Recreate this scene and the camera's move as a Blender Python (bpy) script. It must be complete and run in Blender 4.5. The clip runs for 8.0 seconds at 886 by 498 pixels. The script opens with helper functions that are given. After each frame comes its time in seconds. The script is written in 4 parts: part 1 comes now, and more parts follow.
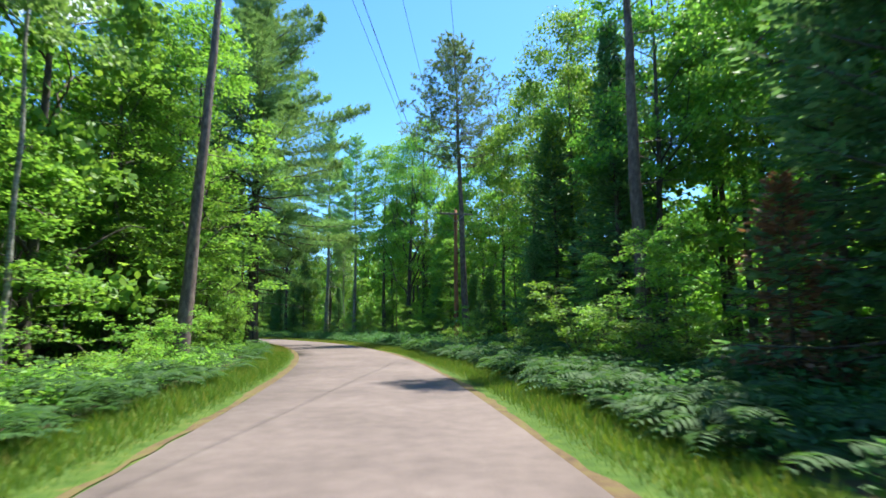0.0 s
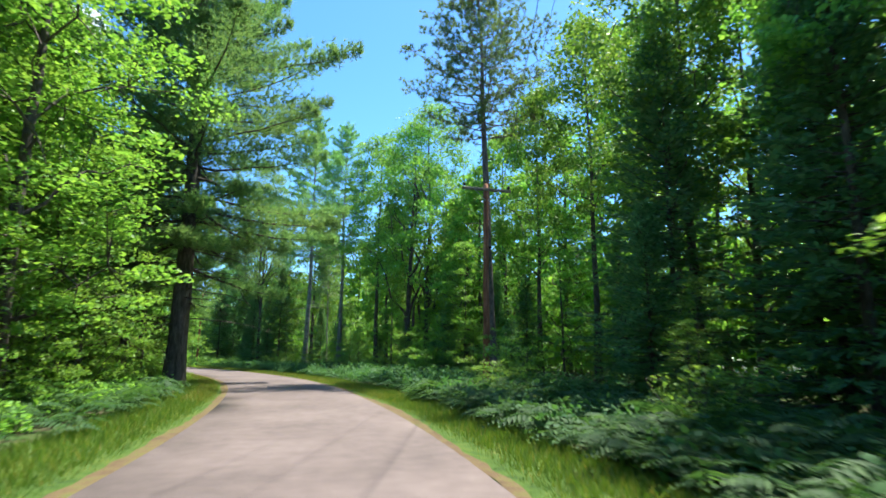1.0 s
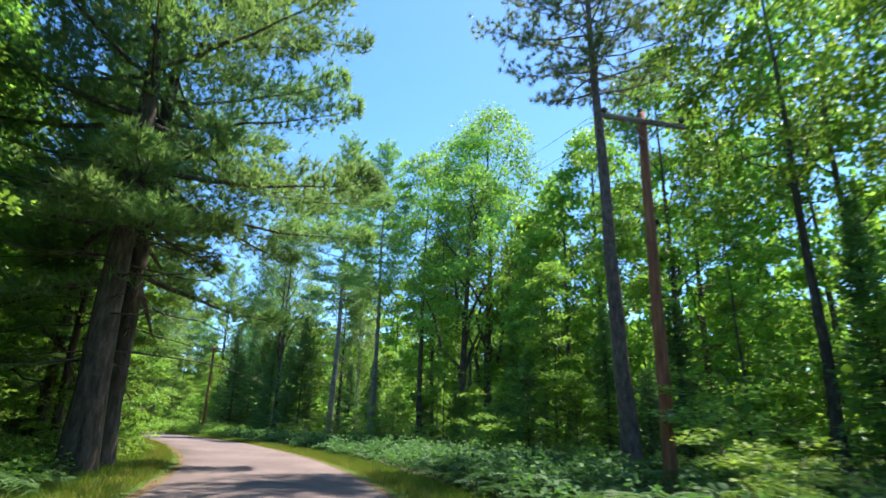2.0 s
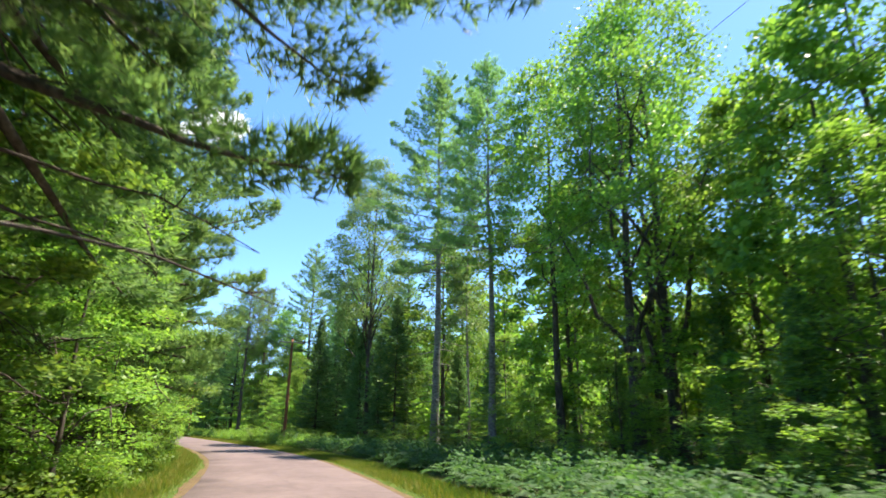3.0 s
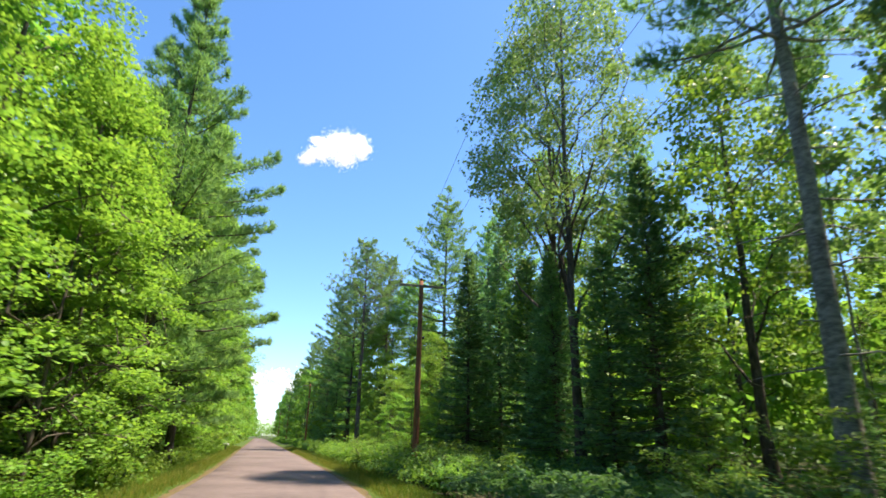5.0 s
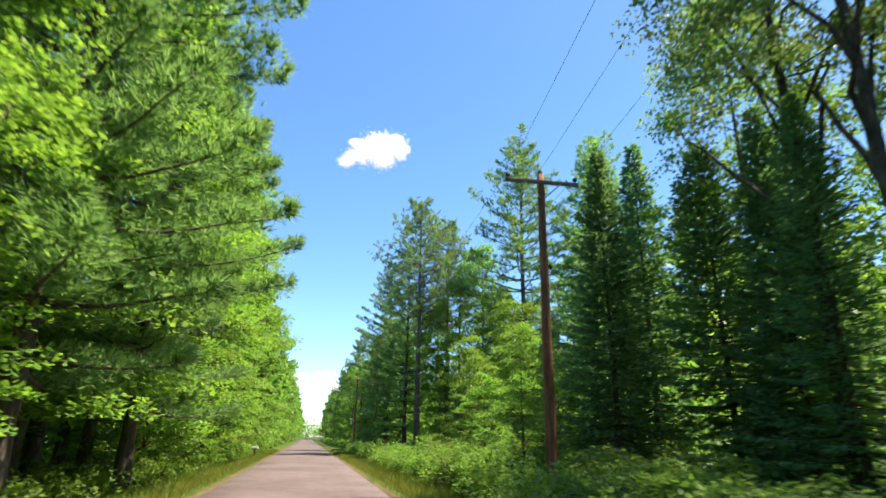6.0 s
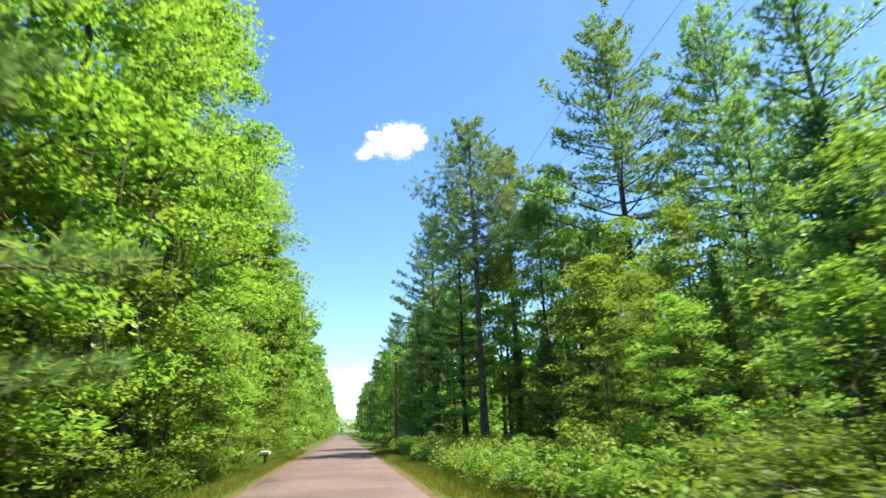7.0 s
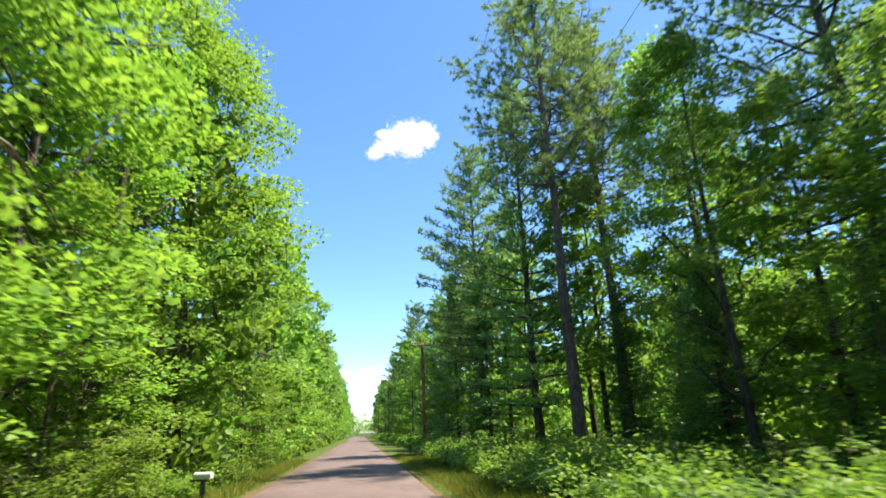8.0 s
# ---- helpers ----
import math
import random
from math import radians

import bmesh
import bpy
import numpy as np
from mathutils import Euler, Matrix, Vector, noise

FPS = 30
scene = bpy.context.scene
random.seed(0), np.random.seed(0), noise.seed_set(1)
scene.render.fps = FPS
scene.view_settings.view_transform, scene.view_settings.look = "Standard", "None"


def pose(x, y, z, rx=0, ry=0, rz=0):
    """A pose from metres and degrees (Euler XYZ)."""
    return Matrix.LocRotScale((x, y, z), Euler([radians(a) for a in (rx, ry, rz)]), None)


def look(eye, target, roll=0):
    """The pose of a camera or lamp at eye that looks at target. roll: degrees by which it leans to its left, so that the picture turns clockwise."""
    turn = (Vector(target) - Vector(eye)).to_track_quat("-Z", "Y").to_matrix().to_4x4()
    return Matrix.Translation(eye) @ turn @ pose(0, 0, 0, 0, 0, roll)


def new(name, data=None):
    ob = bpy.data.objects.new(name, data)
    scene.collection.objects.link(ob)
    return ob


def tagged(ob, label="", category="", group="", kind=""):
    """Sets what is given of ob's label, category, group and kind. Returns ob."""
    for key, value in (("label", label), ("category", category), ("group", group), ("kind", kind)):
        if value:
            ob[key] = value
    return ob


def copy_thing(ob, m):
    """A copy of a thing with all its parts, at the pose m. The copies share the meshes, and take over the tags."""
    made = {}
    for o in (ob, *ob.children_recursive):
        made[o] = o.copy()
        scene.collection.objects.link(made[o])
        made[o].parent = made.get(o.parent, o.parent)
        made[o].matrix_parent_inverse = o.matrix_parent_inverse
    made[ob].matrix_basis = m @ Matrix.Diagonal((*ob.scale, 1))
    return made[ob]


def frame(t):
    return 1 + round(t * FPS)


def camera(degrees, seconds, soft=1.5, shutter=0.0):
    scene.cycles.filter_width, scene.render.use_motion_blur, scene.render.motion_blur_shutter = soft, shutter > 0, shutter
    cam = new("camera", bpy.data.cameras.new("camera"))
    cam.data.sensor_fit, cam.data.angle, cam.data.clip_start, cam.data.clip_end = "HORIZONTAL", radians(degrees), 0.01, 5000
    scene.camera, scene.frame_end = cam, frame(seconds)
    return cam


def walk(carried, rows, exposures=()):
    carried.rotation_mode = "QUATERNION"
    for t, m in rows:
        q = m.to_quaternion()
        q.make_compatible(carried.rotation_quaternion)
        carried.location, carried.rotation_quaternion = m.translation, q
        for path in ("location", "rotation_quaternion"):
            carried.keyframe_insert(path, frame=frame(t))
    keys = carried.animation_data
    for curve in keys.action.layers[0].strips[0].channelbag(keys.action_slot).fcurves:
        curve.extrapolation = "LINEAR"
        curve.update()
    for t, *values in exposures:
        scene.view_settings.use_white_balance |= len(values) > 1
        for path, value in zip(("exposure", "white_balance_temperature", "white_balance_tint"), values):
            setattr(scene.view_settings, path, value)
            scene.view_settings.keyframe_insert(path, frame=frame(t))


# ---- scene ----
cam = camera(75.83, 8.0, 1.6, 0.2)
# seconds, x, y, z of the eye, then yaw, pitch and roll in degrees
PATH = [
    (0.0, 0.00, 0.00, 1.50, -0.00, 7.61, -0.46),
    (0.5, -0.66, 6.92, 1.51, -0.42, 7.66, -0.05),
    (1.0, -1.40, 13.63, 1.52, -0.63, 10.63, 0.48),
    (1.2, -1.69, 16.31, 1.51, -0.33, 13.38, 0.89),
    (2.3, -4.55, 29.76, 1.43, 5.03, 17.40, 1.59),
    (2.5, -5.24, 32.38, 1.45, 6.71, 17.40, 1.52),
    (3.0, -7.44, 39.05, 1.50, 11.62, 17.47, 0.51),
    (3.5, -9.82, 45.64, 1.50, 15.56, 17.20, 0.56),
    (4.0, -12.75, 51.80, 1.47, 19.41, 17.04, -0.08),
    (4.2, -14.16, 54.17, 1.47, 20.24, 17.01, -0.46),
    (5.3, -21.70, 67.10, 1.46, 25.94, 18.90, 1.40),
    (5.5, -23.34, 69.19, 1.46, 26.77, 18.83, 0.90),
    (6.0, -27.59, 74.36, 1.47, 28.74, 18.46, 0.92),
    (6.5, -32.02, 80.03, 1.54, 30.22, 17.95, -1.53),
    (7.0, -36.75, 85.12, 1.53, 31.17, 17.54, -1.78),
    (7.5, -41.45, 90.67, 1.53, 32.00, 17.58, -2.09),
    (8.0, -46.43, 96.45, 1.53, 32.49, 17.59, -2.53),
]
walk(cam, [(t, pose(x, y, z, 90 + pitch, 0, yaw) @ pose(0, 0, 0, 0, 0, roll)) for t, x, y, z, yaw, pitch, roll in PATH],
     [(0, 1.80, 6400, 0), (1.2, 1.80, 6400, 2), (2.5, 1.95, 6900, 14), (4, 1.75, 7300, 13), (5.5, 1.66, 7500, 11), (8, 1.70, 7500, 11)])

# ---- world and sun ----
SUN_AZ, SUN_EL = radians(52), radians(66)
world = bpy.data.worlds.new("world")
scene.world = world
world.use_nodes = True
wn, wl = world.node_tree.nodes, world.node_tree.links
sky = wn.new("ShaderNodeTexSky")
sky.sky_type, sky.sun_disc = "NISHITA", False
sky.sun_elevation, sky.sun_rotation = SUN_EL, SUN_AZ
sky.air_density, sky.dust_density, sky.ozone_density = 0.8, 0.3, 6.0
wn["Background"].inputs["Strength"].default_value = 0.12
clear_blue = wn.new("ShaderNodeHueSaturation")
clear_blue.inputs["Saturation"].default_value = 1.15
wl.new(sky.outputs["Color"], clear_blue.inputs["Color"])
wl.new(clear_blue.outputs["Color"], wn["Background"].inputs["Color"])
sun = new("sun", bpy.data.lights.new("sun", "SUN"))
sun.data.energy, sun.data.angle, sun.data.color = 3.8, radians(0.9), (1.0, 0.93, 0.82)
sun.matrix_world = look((math.sin(SUN_AZ) * math.cos(SUN_EL) * 90, math.cos(SUN_AZ) * math.cos(SUN_EL) * 90, math.sin(SUN_EL) * 90), (0, 0, 0))

# ---- materials ----
def material(name):
    m = bpy.data.materials.new(name)
    m.use_nodes = True
    return m, m.node_tree.nodes, m.node_tree.links


def ramp_node(nodes, stops):
    r = nodes.new("ShaderNodeValToRGB")
    while len(r.color_ramp.elements) < len(stops):
        r.color_ramp.elements.new(0.5)
    for e, (p, c) in zip(r.color_ramp.elements, stops):
        e.position, e.color = p, (*c, 1)
    return r


def leaf_material(name, stops, through_light=0.4, gloss=0.45, tint=0.25):
    """Leaves and needles: each leaf its own shade, each plant a little apart, part of the light passes through."""
    m, n, l = material(name)
    geo, info = n.new("ShaderNodeNewGeometry"), n.new("ShaderNodeObjectInfo")
    ramp = ramp_node(n, stops)
    l.new(geo.outputs["Random Per Island"], ramp.inputs["Fac"])
    hsv = n.new("ShaderNodeHueSaturation")
    l.new(ramp.outputs["Color"], hsv.inputs["Color"])
    for key, lo, hi in (("Hue", 0.5 - 0.018 * tint / 0.25, 0.5 + 0.006 * tint / 0.25), ("Value", 1 - tint, 1 + tint)):
        mp = n.new("ShaderNodeMapRange")
        mp.inputs["To Min"].default_value, mp.inputs["To Max"].default_value = lo, hi
        l.new(info.outputs["Random"], mp.inputs["Value"])
        l.new(mp.outputs["Result"], hsv.inputs[key])
    p = n["Principled BSDF"]
    p.inputs["Roughness"].default_value = gloss
    p.inputs["Specular IOR Level"].default_value = 0.25
    l.new(hsv.outputs["Color"], p.inputs["Base Color"])
    t, mix = n.new("ShaderNodeBsdfTranslucent"), n.new("ShaderNodeMixShader")
    warm = n.new("ShaderNodeMix")
    warm.data_type, warm.blend_type = "RGBA", "MULTIPLY"
    warm.inputs["Factor"].default_value = 1.0
    l.new(hsv.outputs["Color"], warm.inputs[6])
    warm.inputs[7].default_value = (1.42, 1.38, 0.8, 1)
    l.new(warm.outputs[2], t.inputs["Color"])
    mix.inputs["Fac"].default_value = through_light
    l.new(p.outputs[0], mix.inputs[1])
    l.new(t.outputs[0], mix.inputs[2])
    l.new(mix.outputs[0], n["Material Output"].inputs["Surface"])
    return m


def rough_material(name, stops, scale=(1, 1, 1), size=6.0, rough=0.9, bump=0.4, fine=40.0, coarse=0.6, gap=0.02):
    """Noise at two scales drives colour and relief."""
    m, n, l = material(name)
    tc, mp = n.new("ShaderNodeTexCoord"), n.new("ShaderNodeMapping")
    mp.inputs["Scale"].default_value = scale
    l.new(tc.outputs["Object"], mp.inputs["Vector"])
    a, b, c = (n.new("ShaderNodeTexNoise") for _ in range(3))
    for tex, s, det in ((a, size, 6), (b, fine, 4), (c, coarse, 3)):
        tex.inputs["Scale"].default_value, tex.inputs["Detail"].default_value = s, det
        l.new(mp.outputs["Vector"], tex.inputs["Vector"])
    add = n.new("ShaderNodeMath")
    add.operation = "MULTIPLY_ADD"
    l.new(b.outputs["Fac"], add.inputs[0])
    add.inputs[1].default_value = 0.45
    l.new(a.outputs["Fac"], add.inputs[2])
    add2 = n.new("ShaderNodeMath")
    add2.operation = "MULTIPLY_ADD"
    l.new(c.outputs["Fac"], add2.inputs[0])
    add2.inputs[1].default_value = 0.5
    l.new(add.outputs[0], add2.inputs[2])
    mr = n.new("ShaderNodeMapRange")
    mr.inputs["From Min"].default_value, mr.inputs["From Max"].default_value = 0.68, 1.28
    l.new(add2.outputs[0], mr.inputs["Value"])
    ramp = ramp_node(n, stops)
    l.new(mr.outputs["Result"], ramp.inputs["Fac"])
    p = n["Principled BSDF"]
    p.inputs["Roughness"].default_value = rough
    p.inputs["Specular IOR Level"].default_value = 0.25
    l.new(ramp.outputs["Color"], p.inputs["Base Color"])
    bp = n.new("ShaderNodeBump")
    bp.inputs["Strength"].default_value, bp.inputs["Distance"].default_value = bump, gap
    l.new(add.outputs[0], bp.inputs["Height"])
    l.new(bp.outputs["Normal"], p.inputs["Normal"])
    return m


MAPLE = leaf_material("maple_leaf", [(0.0, (0.102, 0.24, 0.05)), (0.55, (0.158, 0.32, 0.063)), (1.0, (0.24, 0.415, 0.078))], 0.48)
BIRCH_LEAF = leaf_material("birch_leaf", [(0.0, (0.11, 0.205, 0.07)), (0.6, (0.165, 0.275, 0.10)), (1.0, (0.23, 0.355, 0.14))], 0.45)
BUSH_LEAF = leaf_material("bush_leaf", [(0.0, (0.11, 0.24, 0.048)), (0.6, (0.17, 0.325, 0.06)), (1.0, (0.26, 0.41, 0.08))], 0.48)
FIR = leaf_material("fir_needle", [(0.0, (0.085, 0.20, 0.10)), (0.6, (0.13, 0.275, 0.13)), (1.0, (0.19, 0.35, 0.155))], 0.5, 0.5)
PINE = leaf_material("white_pine_needle", [(0.0, (0.10, 0.215, 0.095)), (0.6, (0.155, 0.30, 0.125)), (1.0, (0.235, 0.395, 0.155))], 0.58, 0.5)
RED_PINE = leaf_material("red_pine_needle", [(0.0, (0.10, 0.18, 0.08)), (0.6, (0.16, 0.26, 0.108)), (1.0, (0.23, 0.33, 0.13))], 0.5, 0.5)
WEED = leaf_material("weed_leaf", [(0.0, (0.092, 0.22, 0.042)), (0.6, (0.148, 0.295, 0.052)), (1.0, (0.225, 0.37, 0.068))], 0.48)
# Fern green, darkened so that the colour carries the roadside trees' shade
SHADED_FERN = leaf_material("shaded_fern_frond", [(0.0, (0.034, 0.10, 0.036)), (0.6, (0.055, 0.14, 0.046)), (1.0, (0.09, 0.195, 0.058))], 0.42, 0.62)
DRY_GRASS = leaf_material("dry_grass", [(0.0, (0.16, 0.22, 0.035)), (0.5, (0.25, 0.27, 0.05)), (1.0, (0.32, 0.25, 0.09))], 0.3, 0.6)
GRASS = leaf_material("verge_grass", [(0.0, (0.06, 0.12, 0.018)), (0.55, (0.10, 0.17, 0.024)), (0.9, (0.17, 0.215, 0.035)), (1.0, (0.27, 0.21, 0.075))], 0.35, 0.5)
DRY = leaf_material("dry_needle", [(0.0, (0.11, 0.06, 0.04)), (1.0, (0.22, 0.115, 0.07))], 0.2, 0.7)
BARK = rough_material("dark_bark", [(0.0, (0.035, 0.028, 0.023)), (0.5, (0.095, 0.078, 0.066)), (1.0, (0.19, 0.162, 0.142))], (1, 1, 0.25), 9, 0.95, 0.9, 40)
RED_BARK = rough_material("red_pine_bark", [(0.0, (0.055, 0.042, 0.04)), (0.5, (0.15, 0.115, 0.105)), (1.0, (0.27, 0.205, 0.185))], (1, 1, 0.4), 8, 0.95, 0.9, 40)
PALE_BARK = rough_material("pale_bark", [(0.0, (0.07, 0.063, 0.052)), (0.45, (0.20, 0.19, 0.165)), (1.0, (0.40, 0.385, 0.345))], (1, 1, 2.0), 5, 0.85, 0.5, 30)
POLE_WOOD = rough_material("creosoted_pole", [(0.0, (0.11, 0.045, 0.027)), (0.5, (0.26, 0.108, 0.064)), (1.0, (0.40, 0.20, 0.13))], (1, 1, 0.12), 12, 0.85, 0.5, 60)
GREY_WOOD = rough_material("weathered_arm", [(0.0, (0.10, 0.08, 0.065)), (0.5, (0.22, 0.18, 0.15)), (1.0, (0.36, 0.31, 0.27))], (0.2, 1, 1), 12, 0.9, 0.5, 60)
FLOOR = rough_material("forest_floor", [(0.0, (0.025, 0.02, 0.012)), (0.4, (0.06, 0.047, 0.027)), (0.65, (0.05, 0.085, 0.022)), (1.0, (0.08, 0.14, 0.035))], (1, 1, 1), 2.2, 1.0, 0.8, 22, 0.15, 0.05)
TURF = rough_material("verge_turf", [(0.0, (0.03, 0.06, 0.012)), (0.45, (0.055, 0.10, 0.017)), (0.8, (0.09, 0.125, 0.024)), (1.0, (0.15, 0.115, 0.05))], (1, 1, 1), 3.5, 1.0, 0.8, 45, 0.4, 0.03)


DIRT = rough_material("sandy_shoulder", [(0.0, (0.065, 0.046, 0.03)), (0.4, (0.12, 0.078, 0.045)), (0.7, (0.13, 0.105, 0.042)), (1.0, (0.09, 0.12, 0.03))], (1, 1, 1), 4.0, 1.0, 0.8, 60, 0.5, 0.02)


def asphalt():
    m, n, l = material("worn_asphalt")
    tc = n.new("ShaderNodeTexCoord")
    big, mid, grit, crack = n.new("ShaderNodeTexNoise"), n.new("ShaderNodeTexNoise"), n.new("ShaderNodeTexNoise"), n.new("ShaderNodeTexVoronoi")
    for tex, s, det in ((big, 0.35, 4), (mid, 3.0, 5), (grit, 110.0, 3)):
        tex.inputs["Scale"].default_value, tex.inputs["Detail"].default_value = s, det
        l.new(tc.outputs["Object"], tex.inputs["Vector"])
    a = n.new("ShaderNodeMath")
    a.operation = "MULTIPLY_ADD"
    l.new(mid.outputs["Fac"], a.inputs[0])
    a.inputs[1].default_value = 0.6
    l.new(big.outputs["Fac"], a.inputs[2])
    b = n.new("ShaderNodeMath")
    b.operation = "MULTIPLY_ADD"
    l.new(grit.outputs["Fac"], b.inputs[0])
    b.inputs[1].default_value = 0.9
    l.new(a.outputs[0], b.inputs[2])
    mr = n.new("ShaderNodeMapRange")
    mr.inputs["From Min"].default_value, mr.inputs["From Max"].default_value = 0.85, 1.65
    l.new(b.outputs[0], mr.inputs["Value"])
    ramp = ramp_node(n, [(0.0, (0.083, 0.064, 0.063)), (0.5, (0.14, 0.106, 0.103)), (1.0, (0.20, 0.156, 0.151))])
    l.new(mr.outputs["Result"], ramp.inputs["Fac"])
    p = n["Principled BSDF"]
    p.inputs["Roughness"].default_value = 0.85
    p.inputs["Specular IOR Level"].default_value = 0.3
    l.new(ramp.outputs["Color"], p.inputs["Base Color"])
    bp = n.new("ShaderNodeBump")
    bp.inputs["Strength"].default_value, bp.inputs["Distance"].default_value = 0.5, 0.006
    l.new(grit.outputs["Fac"], bp.inputs["Height"])
    l.new(bp.outputs["Normal"], p.inputs["Normal"])
    return m


def plain(name, colour, rough=0.5, metal=0.0):
    m, n, l = material(name)
    p = n["Principled BSDF"]
    tex, ramp = n.new("ShaderNodeTexNoise"), ramp_node(n, [(0.3, tuple(0.75 * c for c in colour)), (0.7, colour)])
    tex.inputs["Scale"].default_value, tex.inputs["Detail"].default_value = 14, 5
    l.new(tex.outputs["Fac"], ramp.inputs["Fac"])
    l.new(ramp.outputs["Color"], p.inputs["Base Color"])
    p.inputs["Roughness"].default_value, p.inputs["Metallic"].default_value = rough, metal
    return m


ASPHALT = asphalt()
WIRE = plain("dull_wire", (0.10, 0.10, 0.11), 0.5, 0.6)
GLAZE = plain("dark_insulator", (0.03, 0.022, 0.02), 0.25)
STEEL = plain("galvanised_steel", (0.36, 0.37, 0.38), 0.45, 0.8)
WHITE = plain("white_paint", (0.62, 0.63, 0.65), 0.4)
CLOUD, cn, cl = material("cloud")
cn["Principled BSDF"].inputs["Base Color"].default_value = (0.85, 0.86, 0.88, 1)
cn["Principled BSDF"].inputs["Roughness"].default_value = 1.0
cn["Principled BSDF"].inputs["Specular IOR Level"].default_value = 0.0
# a faint glow of its own, added to keep the cloud white
cn["Principled BSDF"].inputs["Emission Color"].default_value = (0.95, 0.97, 1.0, 1)
cn["Principled BSDF"].inputs["Emission Strength"].default_value = 0.15

# ---- mesh helpers ----
def mesh_of(name, verts, faces, mat, smooth=False):
    """One mesh from an array of points and an array of triangles or quads."""
    verts, faces = np.asarray(verts, np.float32), np.asarray(faces, np.int32)
    me = bpy.data.meshes.new(name)
    k = faces.shape[1]
    me.vertices.add(len(verts))
    me.vertices.foreach_set("co", verts.ravel())
    me.loops.add(faces.size)
    me.loops.foreach_set("vertex_index", faces.ravel())
    me.polygons.add(len(faces))
    me.polygons.foreach_set("loop_start", np.arange(len(faces), dtype=np.int32) * k)
    if smooth:
        me.polygons.foreach_set("use_smooth", np.ones(len(faces), bool))
    me.update(calc_edges=True)
    me.materials.append(mat)
    return me


def part(name, me, parent, label=""):
    ob = new(name, me)
    ob.parent = parent
    return tagged(ob, label) if label else ob


def tube(points, radii, sides=7):
    """Points and quads of a tapered, closed-looking tube along a line."""
    pts, radii = np.asarray(points, float), np.asarray(radii, float)
    d = np.gradient(pts, axis=0)
    d /= np.linalg.norm(d, axis=1)[:, None] + 1e-9
    ref = np.where(np.abs(d[:, 2:3]) > 0.9, [[1.0, 0, 0]], [[0, 0, 1.0]])
    u = np.cross(d, ref)
    u /= np.linalg.norm(u, axis=1)[:, None] + 1e-9
    v = np.cross(d, u)
    a = np.arange(sides) * 2 * np.pi / sides
    ring = u[:, None] * np.cos(a)[None, :, None] + v[:, None] * np.sin(a)[None, :, None]
    verts = (pts[:, None] + ring * radii[:, None, None]).reshape(-1, 3)
    i, j = np.meshgrid(np.arange(len(pts) - 1), np.arange(sides), indexing="ij")
    k = (j + 1) % sides
    faces = np.stack([i * sides + j, i * sides + k, (i + 1) * sides + k, (i + 1) * sides + j], -1).reshape(-1, 4)
    return verts, faces


def merge(pieces):
    vs, fs, o = [], [], 0
    for v, f in pieces:
        vs.append(v)
        fs.append(np.asarray(f) + o)
        o += len(v)
    return np.concatenate(vs), np.concatenate(fs)


def unit(a):
    return a / (np.linalg.norm(a, axis=-1, keepdims=True) + 1e-9)


def leaves(rng, pos, size, flat=0.6, long=1.25):
    """A folded leaf of two triangles at each point; flat 1: all face up, 0: every way."""
    n = len(pos)
    normal = unit(rng.normal(size=(n, 3)) * (1 - flat) + np.array([0, 0, 1.0]) * flat)
    a = rng.normal(size=(n, 3))
    along = unit(a - (a * normal).sum(1, keepdims=True) * normal)
    side = np.cross(normal, along)
    s = (size * rng.uniform(0.65, 1.35, n))[:, None]
    mid = pos + along * s * 0.1 * long
    drop = normal * s * 0.18
    v = np.stack([pos - along * s * 0.5 * long, mid + side * s * 0.46 - drop, pos + along * s * 0.55 * long - drop * 0.8, mid - side * s * 0.46 - drop], 1)
    b = np.arange(n)[:, None] * 4
    return v.reshape(-1, 3), np.concatenate([b + [0, 1, 2], b + [0, 2, 3]])


def needles(rng, pos, axis, length, width, count, spread=0.8, broad=False):
    """Bundles of narrow triangles that fan out round an axis at each point; broad: flat twigs of two triangles."""
    n = len(pos) * count
    p, ax = np.repeat(pos, count, 0), np.repeat(unit(axis), count, 0)
    d = unit(ax + rng.normal(size=(n, 3)) * spread)
    a = rng.normal(size=(n, 3))
    w = unit(np.cross(d, a)) * width * 0.5
    ln = (length * rng.uniform(0.7, 1.25, n))[:, None]
    if not broad:
        return np.stack([p - w, p + w, p + d * ln], 1).reshape(-1, 3), np.arange(n * 3).reshape(-1, 3)
    w = unit(np.cross(d, np.array([0, 0, 1.0]) + a * 0.7)) * width * 0.5
    v = np.stack([p, p + d * ln * 0.5 + w, p + d * ln, p + d * ln * 0.45 - w], 1)
    b = np.arange(n)[:, None] * 4
    return v.reshape(-1, 3), np.concatenate([b + [0, 1, 2], b + [0, 2, 3]])


def bent(rng, start, way, length, steps, rise=0.0, wob=0.06):
    """A line that leaves start along way, bends up by rise and wobbles."""
    way = np.asarray(way, float) / np.linalg.norm(way)
    t = np.linspace(0, 1, steps)[:, None]
    p = np.asarray(start) + way * t * length + np.array([0, 0, 1.0]) * rise * length * t ** 2
    return p + np.cumsum(rng.normal(size=(steps, 3)), 0) * wob * length / steps * (t > 0)


